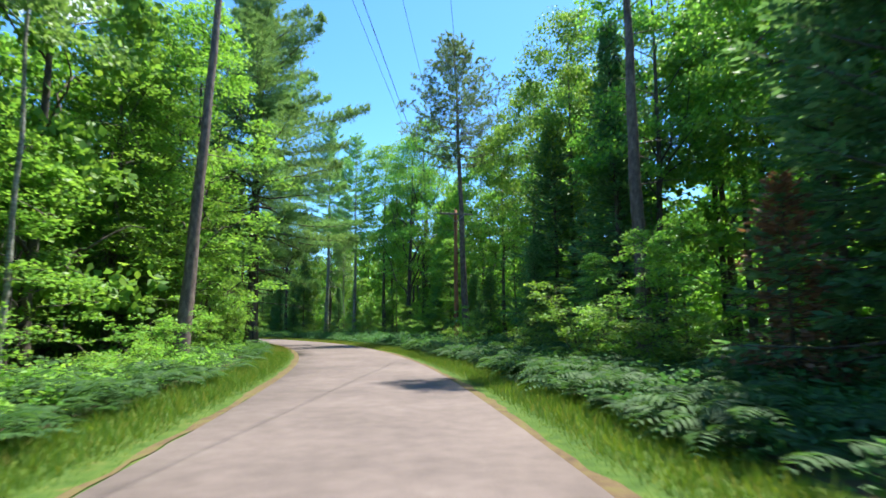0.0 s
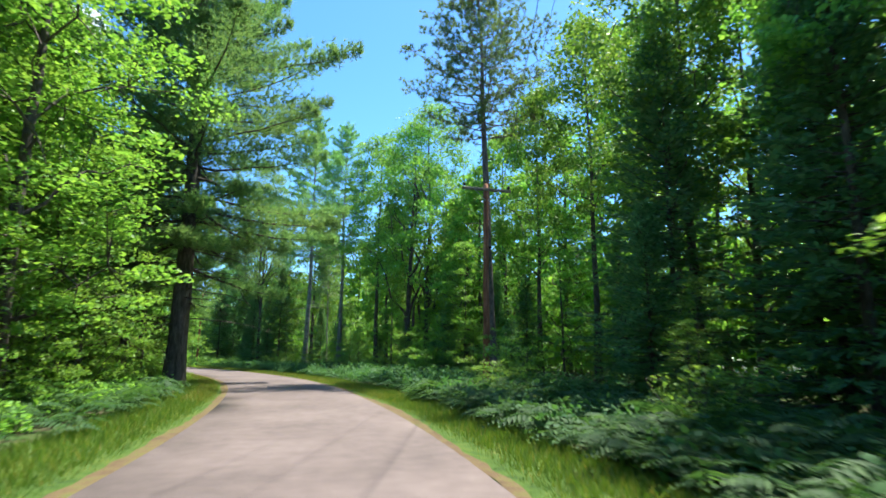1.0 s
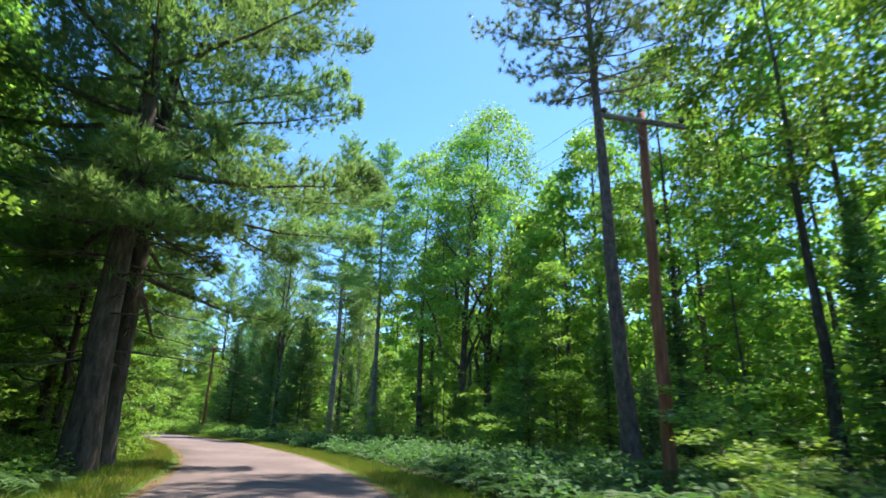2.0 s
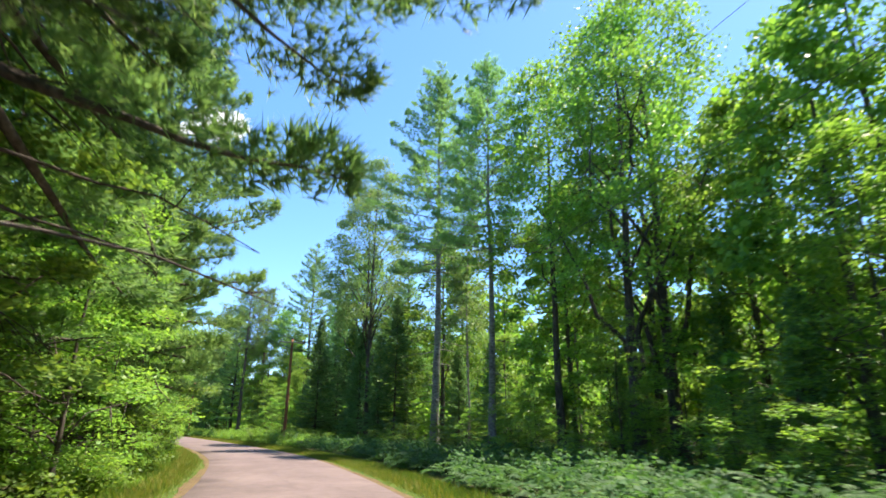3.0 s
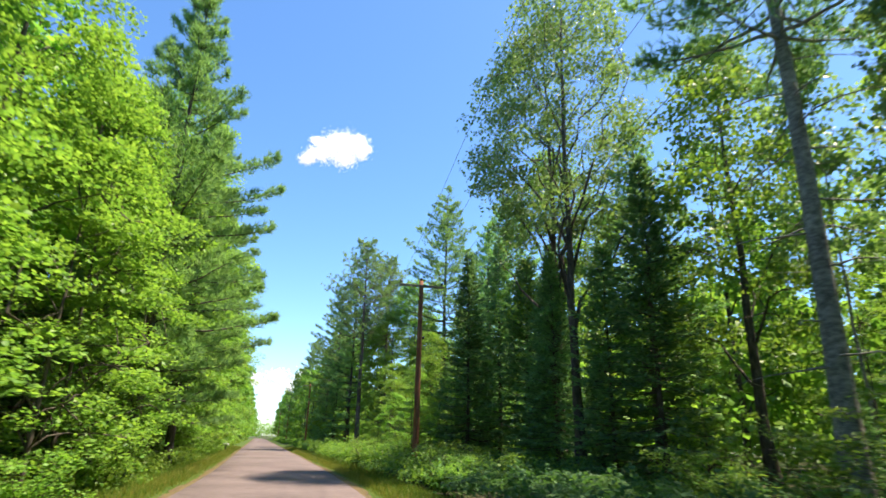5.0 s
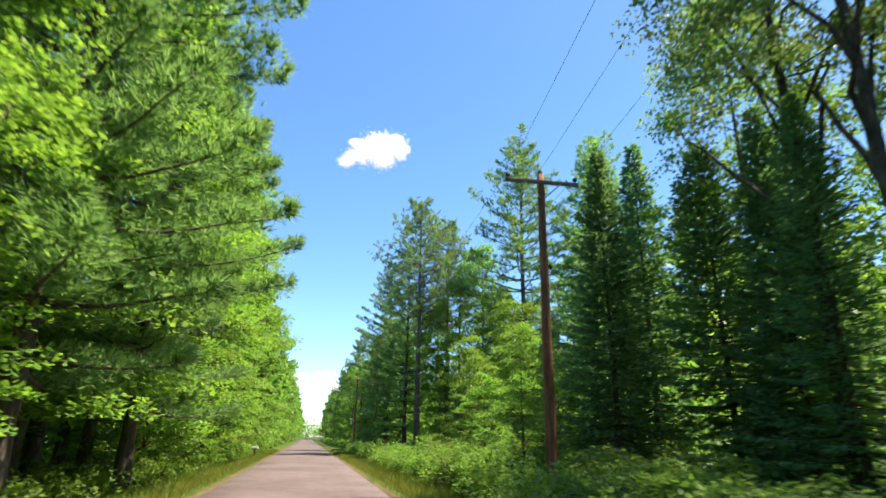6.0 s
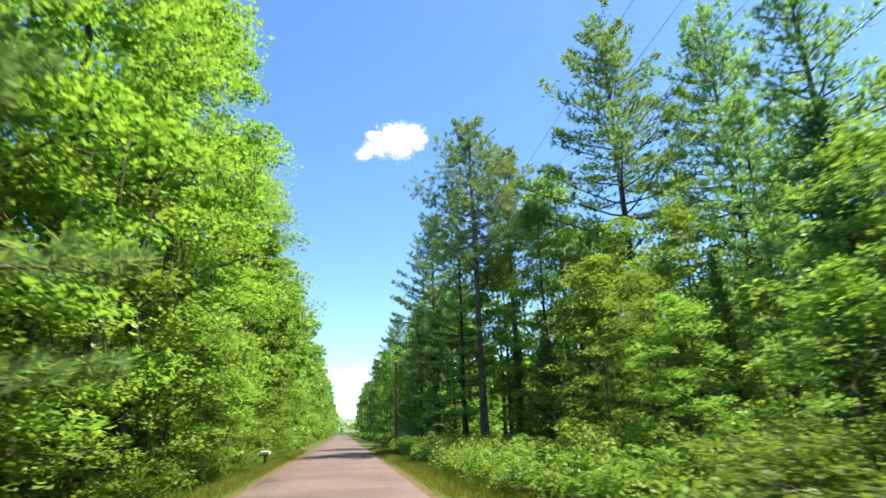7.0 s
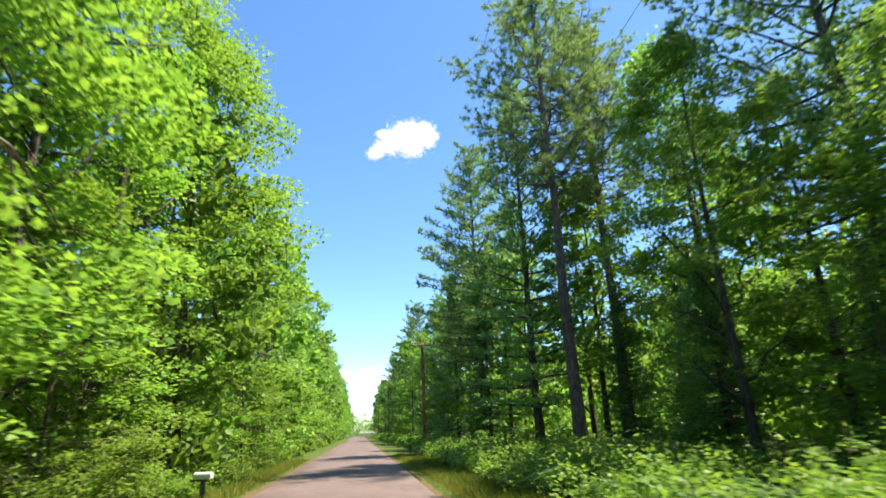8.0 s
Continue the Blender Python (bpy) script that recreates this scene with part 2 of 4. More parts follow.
def stem(rng, height, radius, lean=(0, 0), wob=0.01, sides=9, flare=1.35, top=0.12):
    t = np.linspace(0, 1, 14)
    p = np.stack([lean[0] * t, lean[1] * t, -0.25 + (height + 0.25) * t], 1)
    p[:, :2] += np.cumsum(rng.normal(size=(14, 2)), 0) * wob * height * 0.25
    p[:, :2] -= p[0, :2]
    r = radius * (1 - (1 - top) * t ** 0.9)
    r[0] *= flare
    r[1] *= 1.06
    return p, r


def along_stem(p, h):
    return np.array([np.interp(h, p[:, 2], p[:, k]) for k in range(2)] + [h])


def thing(name, label, category, group, wood, crown, bark, leaf, crown_name="crown", wood_label="", crown_label=""):
    ob = tagged(new(name), label, category, group)
    part("trunk", mesh_of(name + "_trunk", *wood, bark, True), ob, wood_label)
    part(crown_name, mesh_of(name + "_crown", *crown, leaf), ob, crown_label)
    return ob


# ---- plants: one function for each kind ----
def broadleaf(seed, name="maple_tree", height=16.0, radius=0.22, spread=3.6, bare=0.25, clumps=80, count=9000, size=0.2, leaf=None, bark=None,
              label="tall green maple tree with layered leafy boughs", lean=(0, 0), puff=0.25, flat=0.38, fork=False, squash=0.5, low=1.0, limbs=14, open_crown=0.0, twigs=True):
    """Trunk, limbs, twigs and clumps of leaves that fill an uneven egg-shaped crown."""
    rng = np.random.default_rng(seed)
    wood, pos = [], []
    p, r = stem(rng, height * 0.92, radius, lean)
    wood.append(tube(p, r, 9))
    base, top = bare * height, height
    ends = []
    for i in range(limbs):
        q = (i + rng.uniform(0, 1)) / limbs
        h = base + (top - base) * (0.05 + 0.9 * q)
        wide = spread * (low + (1 - low) * q) * math.sin(math.pi * (0.22 + 0.74 * q) ** 0.85) ** 0.7
        ang = i * 2.4 + rng.uniform(-0.5, 0.5)
        end = along_stem(p, min(h, height * 0.9)) * [1, 1, 0] + [math.cos(ang) * wide * 0.8, math.sin(ang) * wide * 0.8, h]
        drop = wide * (1.5 if fork else rng.uniform(0.25, 0.8))
        start = along_stem(p, max(0.12 * height, min(h - drop, height * 0.88)))
        t = np.linspace(0, 1, 7)[:, None]
        line = start * (1 - t) + end * t + np.array([0, 0, 1.0]) * wide * 0.12 * np.sin(math.pi * t)
        line[1:-1] += rng.normal(size=(5, 3)) * 0.05 * wide
        wood.append(tube(line, np.linspace(np.interp(start[2], p[:, 2], r) * (0.6 if fork else 0.4), 0.012, 7), 5))
        ends.append(line)
    pts = np.concatenate([e[2:] for e in ends] + [p[9:]])
    each = count // clumps
    for k in range(clumps):
        q = (k + rng.uniform(0, 1)) / clumps
        h = base + (top - base) * q
        wide = spread * (low + (1 - low) * q) * math.sin(math.pi * (0.2 + 0.78 * q) ** 0.85) ** 0.7
        ang, rr = rng.uniform(0, 6.28), wide * rng.uniform(0.25 + 0.3 * open_crown, 1.0) ** 0.6 * rng.uniform(0.85, 1.12)
        c = along_stem(p, min(h, height * 0.9)) * [1, 1, 0] + [math.cos(ang) * rr, math.sin(ang) * rr, h]
        near = pts[np.argmin(((pts - c) ** 2).sum(1))]
        if twigs:
            wood.append(tube(np.stack([near, (near + c) / 2 + [0, 0, 0.06], c]), [0.022, 0.014, 0.005], 3))
        m = int(each * rng.uniform(0.6, 1.4))
        rad = puff * spread * rng.uniform(0.65, 1.3)
        g = unit(rng.normal(size=(m, 3))) * rng.uniform(0, 1, (m, 1)) ** 0.42 * rad * [1, 1, squash]
        g[:, 2] -= 0.22 * (g[:, 0] ** 2 + g[:, 1] ** 2) / rad
        pos.append(c + g)
    crown = leaves(rng, np.concatenate(pos), size, flat)
    return thing(name, label, "tree", "forest trees", merge(wood), crown, bark or BARK, leaf or MAPLE)


def white_pine(seed, height=22.0, radius=0.3, spread=4.2, bare=0.25, label="tall white pine with long feathery horizontal boughs", dens=1.0, width=0.05, name="white_pine", bark=None, tuft=6, round_top=0.65, droop=0.0, gap=1.0):
    rng = np.random.default_rng(seed)
    wood, pos, axes = [], [], []
    p, r = stem(rng, height, radius, (0, 0), 0.006, 10, 1.3, 0.08)
    wood.append(tube(p, r, 10))
    h, turn = bare * height, 0.0
    while h < height - 0.3:
        q = (h / height - bare) / (1 - bare)
        reach0 = spread * (0.75 + 0.35 * math.sin(math.pi * min(1, q * 1.3))) * (1 - q) ** round_top + 0.35
        for k in range(rng.integers(4, 6)):
            ang = turn + k * 2 * math.pi / 5 + rng.uniform(-0.35, 0.35)
            reach = reach0 * rng.uniform(0.55, 1.15)
            start = along_stem(p, h + rng.uniform(-0.2, 0.2))
            line = bent(rng, start, (math.cos(ang), math.sin(ang), -0.12 - droop * (1 - q) ** 3 + 0.75 * q), reach, 8, 0.16, 0.07)
            wood.append(tube(line, np.linspace(np.interp(h, p[:, 2], r) * 0.32 + 0.012, 0.008, 8), 5))
            out = unit(line[-1] - line[0])
            side = np.array([-out[1], out[0], 0])
            m = int(reach * 17 * dens) + 6
            t = 1.03 - (0.77 if q < 0.7 else 0.98) * rng.uniform(0, 1, m) ** 1.25
            lat = rng.normal(size=m) * (0.14 + 0.15 * reach * (1.1 - t)) * (0.7 + 0.4 * gap)
            at = np.stack([np.interp(t * 7, np.arange(8), line[:, c]) for c in range(3)], 1)
            at = at + side * lat[:, None] + np.array([0, 0, 1]) * (0.08 + rng.normal(size=(m, 1)) * 0.09 * gap) - out * np.abs(lat)[:, None] * 0.2
            pos.append(at)
            axes.append(out * 0.7 + side * (np.sign(lat) * 0.55)[:, None] + np.array([0, 0, 0.55]))
        turn += 1.1
        h += rng.uniform(0.75, 1.15) * (1 - 0.35 * q) * gap
    for k in range(22 if bare > 0.2 else 0):
        h, ang = rng.uniform(0.1, bare + 0.06) * height, rng.uniform(0, 6.28)
        line = bent(rng, along_stem(p, h), (math.cos(ang), math.sin(ang), -0.05), spread * rng.uniform(0.2, 0.62), 6, -0.12, 0.12)
        wood.append(tube(line, np.linspace(0.035, 0.007, 6), 4))
        for j in range(5):
            c = line[rng.integers(2, 6)]
            wood.append(tube(np.stack([c, c + rng.normal(size=3) * [0.35, 0.35, 0.15]]), [0.01, 0.004], 3))
    crown = needles(rng, np.concatenate(pos), np.concatenate(axes), 0.31, width, tuft, 0.6)
    return thing(name, label, "tree", "forest trees", merge(wood), crown, bark or BARK, PINE)


def red_pine(seed, height=22.0, radius=0.29, spread=3.6, bare=0.55, label="tall red pine with bare trunk and tufted open crown", lean=(0, 0), boughs=84):
    """Bare plated trunk, a few dead stubs, a rounded crown of upturned boughs that end in dense round tufts."""
    rng = np.random.default_rng(seed)
    wood, pos, axes = [], [], []
    p, r = stem(rng, height, radius, lean, 0.006, 10, 1.25, 0.16)
    wood.append(tube(p, r, 10))
    for k in range(18):
        h, ang = rng.uniform(0.25, bare) * height, rng.uniform(0, 6.28)
        line = bent(rng, along_stem(p, h), (math.cos(ang), math.sin(ang), 0.1), rng.uniform(0.4, 1.6), 4, -0.1)
        wood.append(tube(line, [0.03, 0.022, 0.014, 0.006], 4))
    for k in range(boughs):
        q = (k + rng.uniform(0, 1)) / boughs
        h, ang = (bare + (1 - bare) * q * 0.97) * height, k * 2.4 + rng.uniform(-0.4, 0.4)
        reach = spread * (0.55 + 0.5 * math.sin(math.pi * min(1, q * 1.05 + 0.12))) * (1 - 0.55 * q ** 3) * rng.uniform(0.55, 1.1)
        line = bent(rng, along_stem(p, h), (math.cos(ang), math.sin(ang), -0.12 + 0.6 * q), reach, 7, 0.28, 0.12)
        wood.append(tube(line, np.linspace(0.05 * (1 - 0.5 * q), 0.012, 7), 5))
        for j in range(8 + int(reach * 3)):
            t = rng.uniform(0.3 + 0.2 * (1 - q), 1.0)
            c = line[min(6, int(t * 6.99))]
            tip = c + unit(rng.normal(size=3) * [1, 1, 0.6] + [math.cos(ang) * 0.5, math.sin(ang) * 0.5, 0.35]) * (0.35 + reach * 0.16) * rng.uniform(0.5, 1.2)
            wood.append(tube(np.stack([c, tip]), [0.014, 0.007], 3))
            pos += [tip, c * 0.35 + tip * 0.65]
            axes += [unit(tip - c) + [0, 0, 0.4]] * 2
    crown = needles(rng, np.array(pos), np.array(axes), 0.26, 0.03, 30, 0.95)
    return thing("red_pine", label, "tree", "forest trees", merge(wood), crown, RED_BARK, RED_PINE)


def fir(seed, height=13.0, spread=2.6, label="dark green fir with drooping boughs down to the ground", leaf=None, low=0.03, dens=1.0, taper=0.85, name="fir_tree", twig=(0.30, 0.13)):
    """Whorls of flat drooping boughs with upturned tips, short ones between; each bough a comb of side twigs."""
    rng = np.random.default_rng(seed)
    wood, pos, axes = [], [], []
    p, r = stem(rng, height, 0.010 * height + 0.02, (0, 0), 0.004, 8, 1.2, 0.05)
    wood.append(tube(p, r, 8))
    h, turn = low * height + 0.25, 0.0
    while h < height - 0.15:
        q = h / height
        reach0 = spread * (1 - q) ** taper * rng.uniform(0.82, 1.1) + 0.12
        ring = int(rng.integers(5, 8))
        boughs = [(turn + k * 2 * math.pi / ring + rng.uniform(-0.4, 0.4), reach0 * rng.uniform(0.62, 1.12), h + rng.uniform(-0.1, 0.1)) for k in range(ring) if rng.random() > 0.08]
        boughs += [(rng.uniform(0, 6.28), reach0 * rng.uniform(0.35, 0.6), h + rng.uniform(0.15, 0.35)) for _ in range(3)]
        for ang, reach, hh in boughs:
            line = bent(rng, along_stem(p, min(hh, height - 0.05)), (math.cos(ang), math.sin(ang), -0.42 + 1.0 * q), reach, 5, 0.2, 0.06)
            wood.append(tube(line, np.linspace(0.010 + 0.011 * reach, 0.004, 5), 3))
            out = unit(line[-1] - line[0])
            side = np.array([-math.sin(ang), math.cos(ang), 0])
            m = int(reach * 21 * dens) + 5
            t = rng.uniform(0.12, 1.03, m)
            lat = rng.uniform(-1, 1, m) * (0.10 + 0.34 * reach * np.clip(1.05 - t, 0, 0.75))
            at = np.stack([np.interp(t * 4, np.arange(5), line[:, c]) for c in range(3)], 1)
            at = at + side * lat[:, None] + out * (np.abs(lat) * 0.45)[:, None] + np.array([0, 0, -0.25]) * np.abs(lat)[:, None] + rng.normal(size=(m, 3)) * [0.02, 0.02, 0.03]
            pos.append(at)
            axes.append(out * 0.75 + side * (np.sign(lat) * 0.65)[:, None] + np.array([0, 0, -0.12]))
        turn += 1.3
        h += rng.uniform(0.42, 0.6) * (1 - 0.45 * q) * (height / 13) ** 0.4
    crown = needles(rng, np.concatenate(pos), np.concatenate(axes), twig[0], twig[1], 1, 0.25, True)
    return thing(name, label, "tree", "forest trees", merge(wood), crown, BARK, leaf or FIR)


def bush(seed, height=2.6, spread=1.5, leaf=None, count=3400, size=0.085, label="leafy green sapling bush at the forest edge", name="bush"):
    rng = np.random.default_rng(seed)
    wood, pos = [], []
    for k in range(9):
        ang = k * 2.4 + rng.uniform(-0.4, 0.4)
        line = bent(rng, (rng.normal() * 0.08, rng.normal() * 0.08, -0.1), (math.cos(ang) * 0.5, math.sin(ang) * 0.5, 1.0), height * rng.uniform(0.55, 1.0), 7, 0.1, 0.14)
        line[:, :2] *= spread / max(0.3, height * 0.42)
        wood.append(tube(line, np.linspace(0.022, 0.005, 7), 4))
        for j in range(7):
            c = line[rng.integers(2, 7)]
            tip = c + np.array([rng.normal() * 0.4, rng.normal() * 0.4, rng.normal() * 0.1]) * spread * 0.55
            wood.append(tube(np.stack([c, tip]), [0.008, 0.004], 3))
            m = count // 63
            g = unit(rng.normal(size=(m, 3))) * rng.uniform(0, 1, (m, 1)) ** 0.5 * 0.42 * [1, 1, 0.4]
            g[:, 2] -= 0.25 * (g[:, 0] ** 2 + g[:, 1] ** 2)
            pos.append(tip + g)
    pos = np.concatenate(pos)
    pos[:, 2] = np.maximum(pos[:, 2], 0.05)
    ob = tagged(new(name), label, "bush", "forest edge bushes")
    part("stem", mesh_of(name + "_stems", *merge(wood), BARK, True), ob)
    part("foliage", mesh_of(name + "_foliage", *leaves(rng, pos, size, 0.75), leaf or BUSH_LEAF), ob)
    return ob


class Kind:
    """A kind of plant: a few grown ones, each then copied."""

    def __init__(self, *makers):
        self.makers, self.made, self.k = makers, [None] * len(makers), 0

    def put(self, x, y, size=1.0, turn=0.0, z=0.0, which=None):
        i = self.k % len(self.makers) if which is None else which
        self.k += which is None
        m = pose(x, y, z, 0, 0, turn) @ Matrix.Scale(size, 4)
        if self.made[i] is None:
            self.made[i] = self.makers[i]()
            self.made[i].matrix_basis = m
            return self.made[i]
        src = self.made[i]
        ob = copy_thing(src, m)
        ob.matrix_basis = m
        return ob


# ---- the road's line ----
CENTRE = np.array([(2.0, -30), (0.6, -12), (-0.4, 0), (-1.05, 6.9), (-1.8, 13.6), (-3.1, 22), (-4.9, 29.6), (-7.6, 38.6), (-10.1, 45.4),
                   (-13.1, 51.5), (-17.2, 58.7), (-22.0, 66.5), (-27.9, 73.9), (-32.4, 79.5), (-37.1, 85.0), (-41.8, 90.4), (-107.7, 165.6), (-305.4, 391.3)], float)
_seg = np.concatenate([[0], np.cumsum(np.hypot(*np.diff(CENTRE, axis=0).T))])
_fine = np.arange(0, _seg[-1], 0.5)
LINE = np.stack([np.interp(_fine, _seg, CENTRE[:, k]) for k in range(2)], 1)
for _ in range(3):
    _pad = np.pad(LINE, ((8, 8), (0, 0)), mode="reflect", reflect_type="odd")
    LINE = np.stack([np.convolve(_pad[:, k], np.ones(17) / 17, "valid") for k in range(2)], 1)
ALONG = np.concatenate([[0], np.cumsum(np.hypot(*np.diff(LINE, axis=0).T))])
ALONG -= ALONG[np.argmin(np.abs(LINE[:, 1]))]
WAY = unit(np.gradient(LINE, axis=0))
HALF = 2.4


def spot(s, d):
    """World place of s metres along the road and d metres to its right; arrays too."""
    x, y = np.interp(s, ALONG, LINE[:, 0]), np.interp(s, ALONG, LINE[:, 1])
    wx, wy = np.interp(s, ALONG, WAY[:, 0]), np.interp(s, ALONG, WAY[:, 1])
    return x + wy * d, y - wx * d


def road_place(x, y):
    """Metres along and to the right of the road."""
    i = np.argmin((LINE[:, 0] - x) ** 2 + (LINE[:, 1] - y) ** 2)
    return ALONG[i], (x - LINE[i, 0]) * WAY[i, 1] - (y - LINE[i, 1]) * WAY[i, 0]


def strip(name, s, ds, zs, mat, jag=0.0, seed=0):
    """A band along the road through the offsets ds at heights zs."""
    rng = np.random.default_rng(seed)
    s, ds = np.asarray(s, float), np.asarray(ds, float)
    dd = np.repeat(ds[None], len(s), 0)
    if jag:
        w = np.convolve(rng.normal(size=len(s) + 6), np.ones(7) / 7, "valid") * jag + rng.normal(size=len(s)) * jag * 0.25
        dd[:, 0] += w
        dd[:, -1] += w[::-1]
    ss = np.repeat(s[:, None], len(ds), 1)
    x, y = spot(ss.ravel(), 0 * ss.ravel())
    wx, wy = np.interp(ss.ravel(), ALONG, WAY[:, 0]), np.interp(ss.ravel(), ALONG, WAY[:, 1])
    v = np.stack([x + wy * dd.ravel(), y - wx * dd.ravel(), np.tile(zs, len(s))], 1)
    k = len(ds)
    i, j = np.meshgrid(np.arange(len(s) - 1), np.arange(k - 1), indexing="ij")
    f = np.stack([i * k + j, i * k + j + 1, (i + 1) * k + j + 1, (i + 1) * k + j], -1).reshape(-1, 4)
    return new(name, mesh_of(name, v, f, mat, True))


# ---- ground, verge, road ----
g = np.concatenate([-np.geomspace(3000, 160, 8), np.arange(-140, 141, 4.0), np.geomspace(160, 3000, 8)])
gx, gy = np.meshgrid(g - 20, g + 60, indexing="ij")
gz = np.full(gx.shape, -0.09)
gi, gj = np.meshgrid(np.arange(len(g) - 1), np.arange(len(g) - 1), indexing="ij")
k = len(g)
ground = new("ground", mesh_of("ground", np.stack([gx.ravel(), gy.ravel(), gz.ravel()], 1),
             np.stack([gi * k + gj, (gi + 1) * k + gj, (gi + 1) * k + gj + 1, gi * k + gj + 1], -1).reshape(-1, 4), FLOOR, True))
tagged(ground, "dark forest floor of leaf litter and moss", "ground", kind="structure")
reach = np.concatenate([np.arange(-29, 130, 0.5), np.arange(130, 385, 4.0)])
tagged(strip("verge", reach, [-5.2, -4.2, -3.2, -2.3], [-0.12, -0.05, -0.02, 0.0], TURF), "mown grass verge beside the road, dry near the asphalt", "verge", kind="structure")
tagged(strip("verge", reach, [2.3, 3.2, 4.2, 5.2], [0.0, -0.02, -0.05, -0.12], TURF), "mown grass verge beside the road, dry near the asphalt", "verge", kind="structure")
tagged(strip("road_shoulder", reach, [-2.6, -2.45, -2.3], [0.006, 0.01, 0.012], DIRT, 0.12, 8), "narrow strip of reddish sand and dry grass at the road's edge", "shoulder", kind="structure")
tagged(strip("road_shoulder", reach, [2.3, 2.45, 2.58], [0.012, 0.01, 0.006], DIRT, 0.12, 9), "narrow strip of reddish sand and dry grass at the road's edge", "shoulder", kind="structure")
tagged(strip("road", reach, [-HALF, -HALF + 0.05, -1.2, 0, 1.2, HALF - 0.05, HALF], [-0.02, 0.02, 0.035, 0.048, 0.035, 0.02, -0.02], ASPHALT, 0.07, 4),
       "narrow unmarked road of worn pinkish grey asphalt", "road", kind="structure")

# ---- the kinds in this forest ----
YOUNG = "young maple with layered bright green leaves"
SLIM = "slender birch with pale trunk and high thin crown"
maples = Kind(lambda: broadleaf(11, height=17, spread=3.8, bare=0.18, clumps=90, count=11500, size=0.165), lambda: broadleaf(12, height=19, radius=0.25, spread=4.3, clumps=96, bare=0.26, count=12000, size=0.165),
              lambda: broadleaf(13, height=15, spread=3.6, bare=0.12, clumps=84, count=10500, size=0.165), lambda: broadleaf(14, height=21, radius=0.28, spread=4.6, clumps=100, bare=0.3, count=12500, size=0.165))
near_maples = Kind(lambda: broadleaf(24, height=17, spread=3.9, bare=0.12, clumps=140, count=22000, size=0.115, puff=0.29, flat=0.74, squash=0.26),
                   lambda: broadleaf(25, height=16, spread=4.2, bare=0.1, clumps=140, count=22000, size=0.115, puff=0.29, flat=0.74, squash=0.26))
sunlit_maples = Kind(lambda: broadleaf(124, height=17, spread=3.9, bare=0.12, clumps=92, count=22000, size=0.11, puff=0.26, flat=0.72, squash=0.26),
                     lambda: broadleaf(125, height=16, spread=4.2, bare=0.1, clumps=92, count=22000, size=0.11, puff=0.26, flat=0.72, squash=0.26))
deep = Kind(lambda: broadleaf(15, height=17, spread=3.9, bare=0.12, clumps=72, count=4300, size=0.25, twigs=False), lambda: broadleaf(16, height=20, spread=4.3, bare=0.2, clumps=76, count=4600, size=0.25, twigs=False),
            lambda: broadleaf(17, height=18, spread=4.0, bare=0.08, clumps=72, count=4300, size=0.25, twigs=False))
distant = Kind(lambda: broadleaf(18, height=18, spread=4.2, bare=0.06, clumps=54, count=2100, size=0.38, limbs=7, twigs=False), lambda: broadleaf(19, height=20, spread=4.2, bare=0.1, clumps=54, count=2100, size=0.38, limbs=7, twigs=False))
young = Kind(lambda: broadleaf(21, "young_maple", 8.5, 0.07, 2.4, 0.08, 76, 7400, 0.108, label=YOUNG, puff=0.32, flat=0.74, squash=0.28, low=1.15),
             lambda: broadleaf(22, "young_maple", 10.5, 0.09, 2.7, 0.08, 84, 8400, 0.108, label=YOUNG, puff=0.32, flat=0.74, squash=0.28, low=1.1),
             lambda: broadleaf(23, "young_maple", 6.5, 0.06, 2.2, 0.06, 60, 6000, 0.105, label=YOUNG, puff=0.32, flat=0.74, squash=0.28, low=1.2))
pines = Kind(lambda: white_pine(31, dens=0.8, width=0.08, tuft=4), lambda: white_pine(32, 25, 0.3, 5.4, 0.28, dens=1.1, width=0.08, tuft=4, round_top=0.45), lambda: white_pine(33, 19, 0.22, 3.8, 0.12, dens=0.8, width=0.08, tuft=4))
near_pines = Kind(lambda: white_pine(35, 30, 0.44, 8.4, 0.25, dens=3.2, droop=0.34, width=0.036, tuft=10, round_top=0.5, gap=1.6), lambda: white_pine(36, 27, 0.38, 8.4, 0.22, dens=3.2, droop=0.38, width=0.036, tuft=10, round_top=0.5, gap=1.6), lambda: white_pine(37, 23, 0.26, 5.0, 0.12, dens=2.2, width=0.036, tuft=9), lambda: white_pine(34, 24, 0.32, 6.6, 0.15, dens=2.9, droop=0.15, width=0.036, tuft=10, round_top=0.95, gap=1.35))
tall_pines = Kind(lambda: white_pine(38, 31, 0.32, 5.4, 0.42, "tall white pine with pale lower trunk and high feathery crown", 1.8, round_top=0.5, bark=PALE_BARK),
                  lambda: white_pine(39, 28, 0.27, 4.8, 0.48, "tall white pine with pale lower trunk and high feathery crown", 1.8, round_top=0.5, bark=PALE_BARK))
reds = Kind(lambda: red_pine(41, 22, 0.31, 1.7, 0.74, boughs=22), lambda: red_pine(42, 24, 0.3, 4.0, 0.5), lambda: red_pine(43, 26, 0.33, 4.1, 0.56, lean=(-0.55, 0.1)),
            lambda: red_pine(44, 24, 0.29, 1.9, 0.76, lean=(0.95, 0.8), boughs=18))
firs = Kind(lambda: fir(51), lambda: fir(52, 16, 2.9), lambda: fir(53, 9, 2.2), lambda: fir(54, 12, 3.0, taper=0.7))
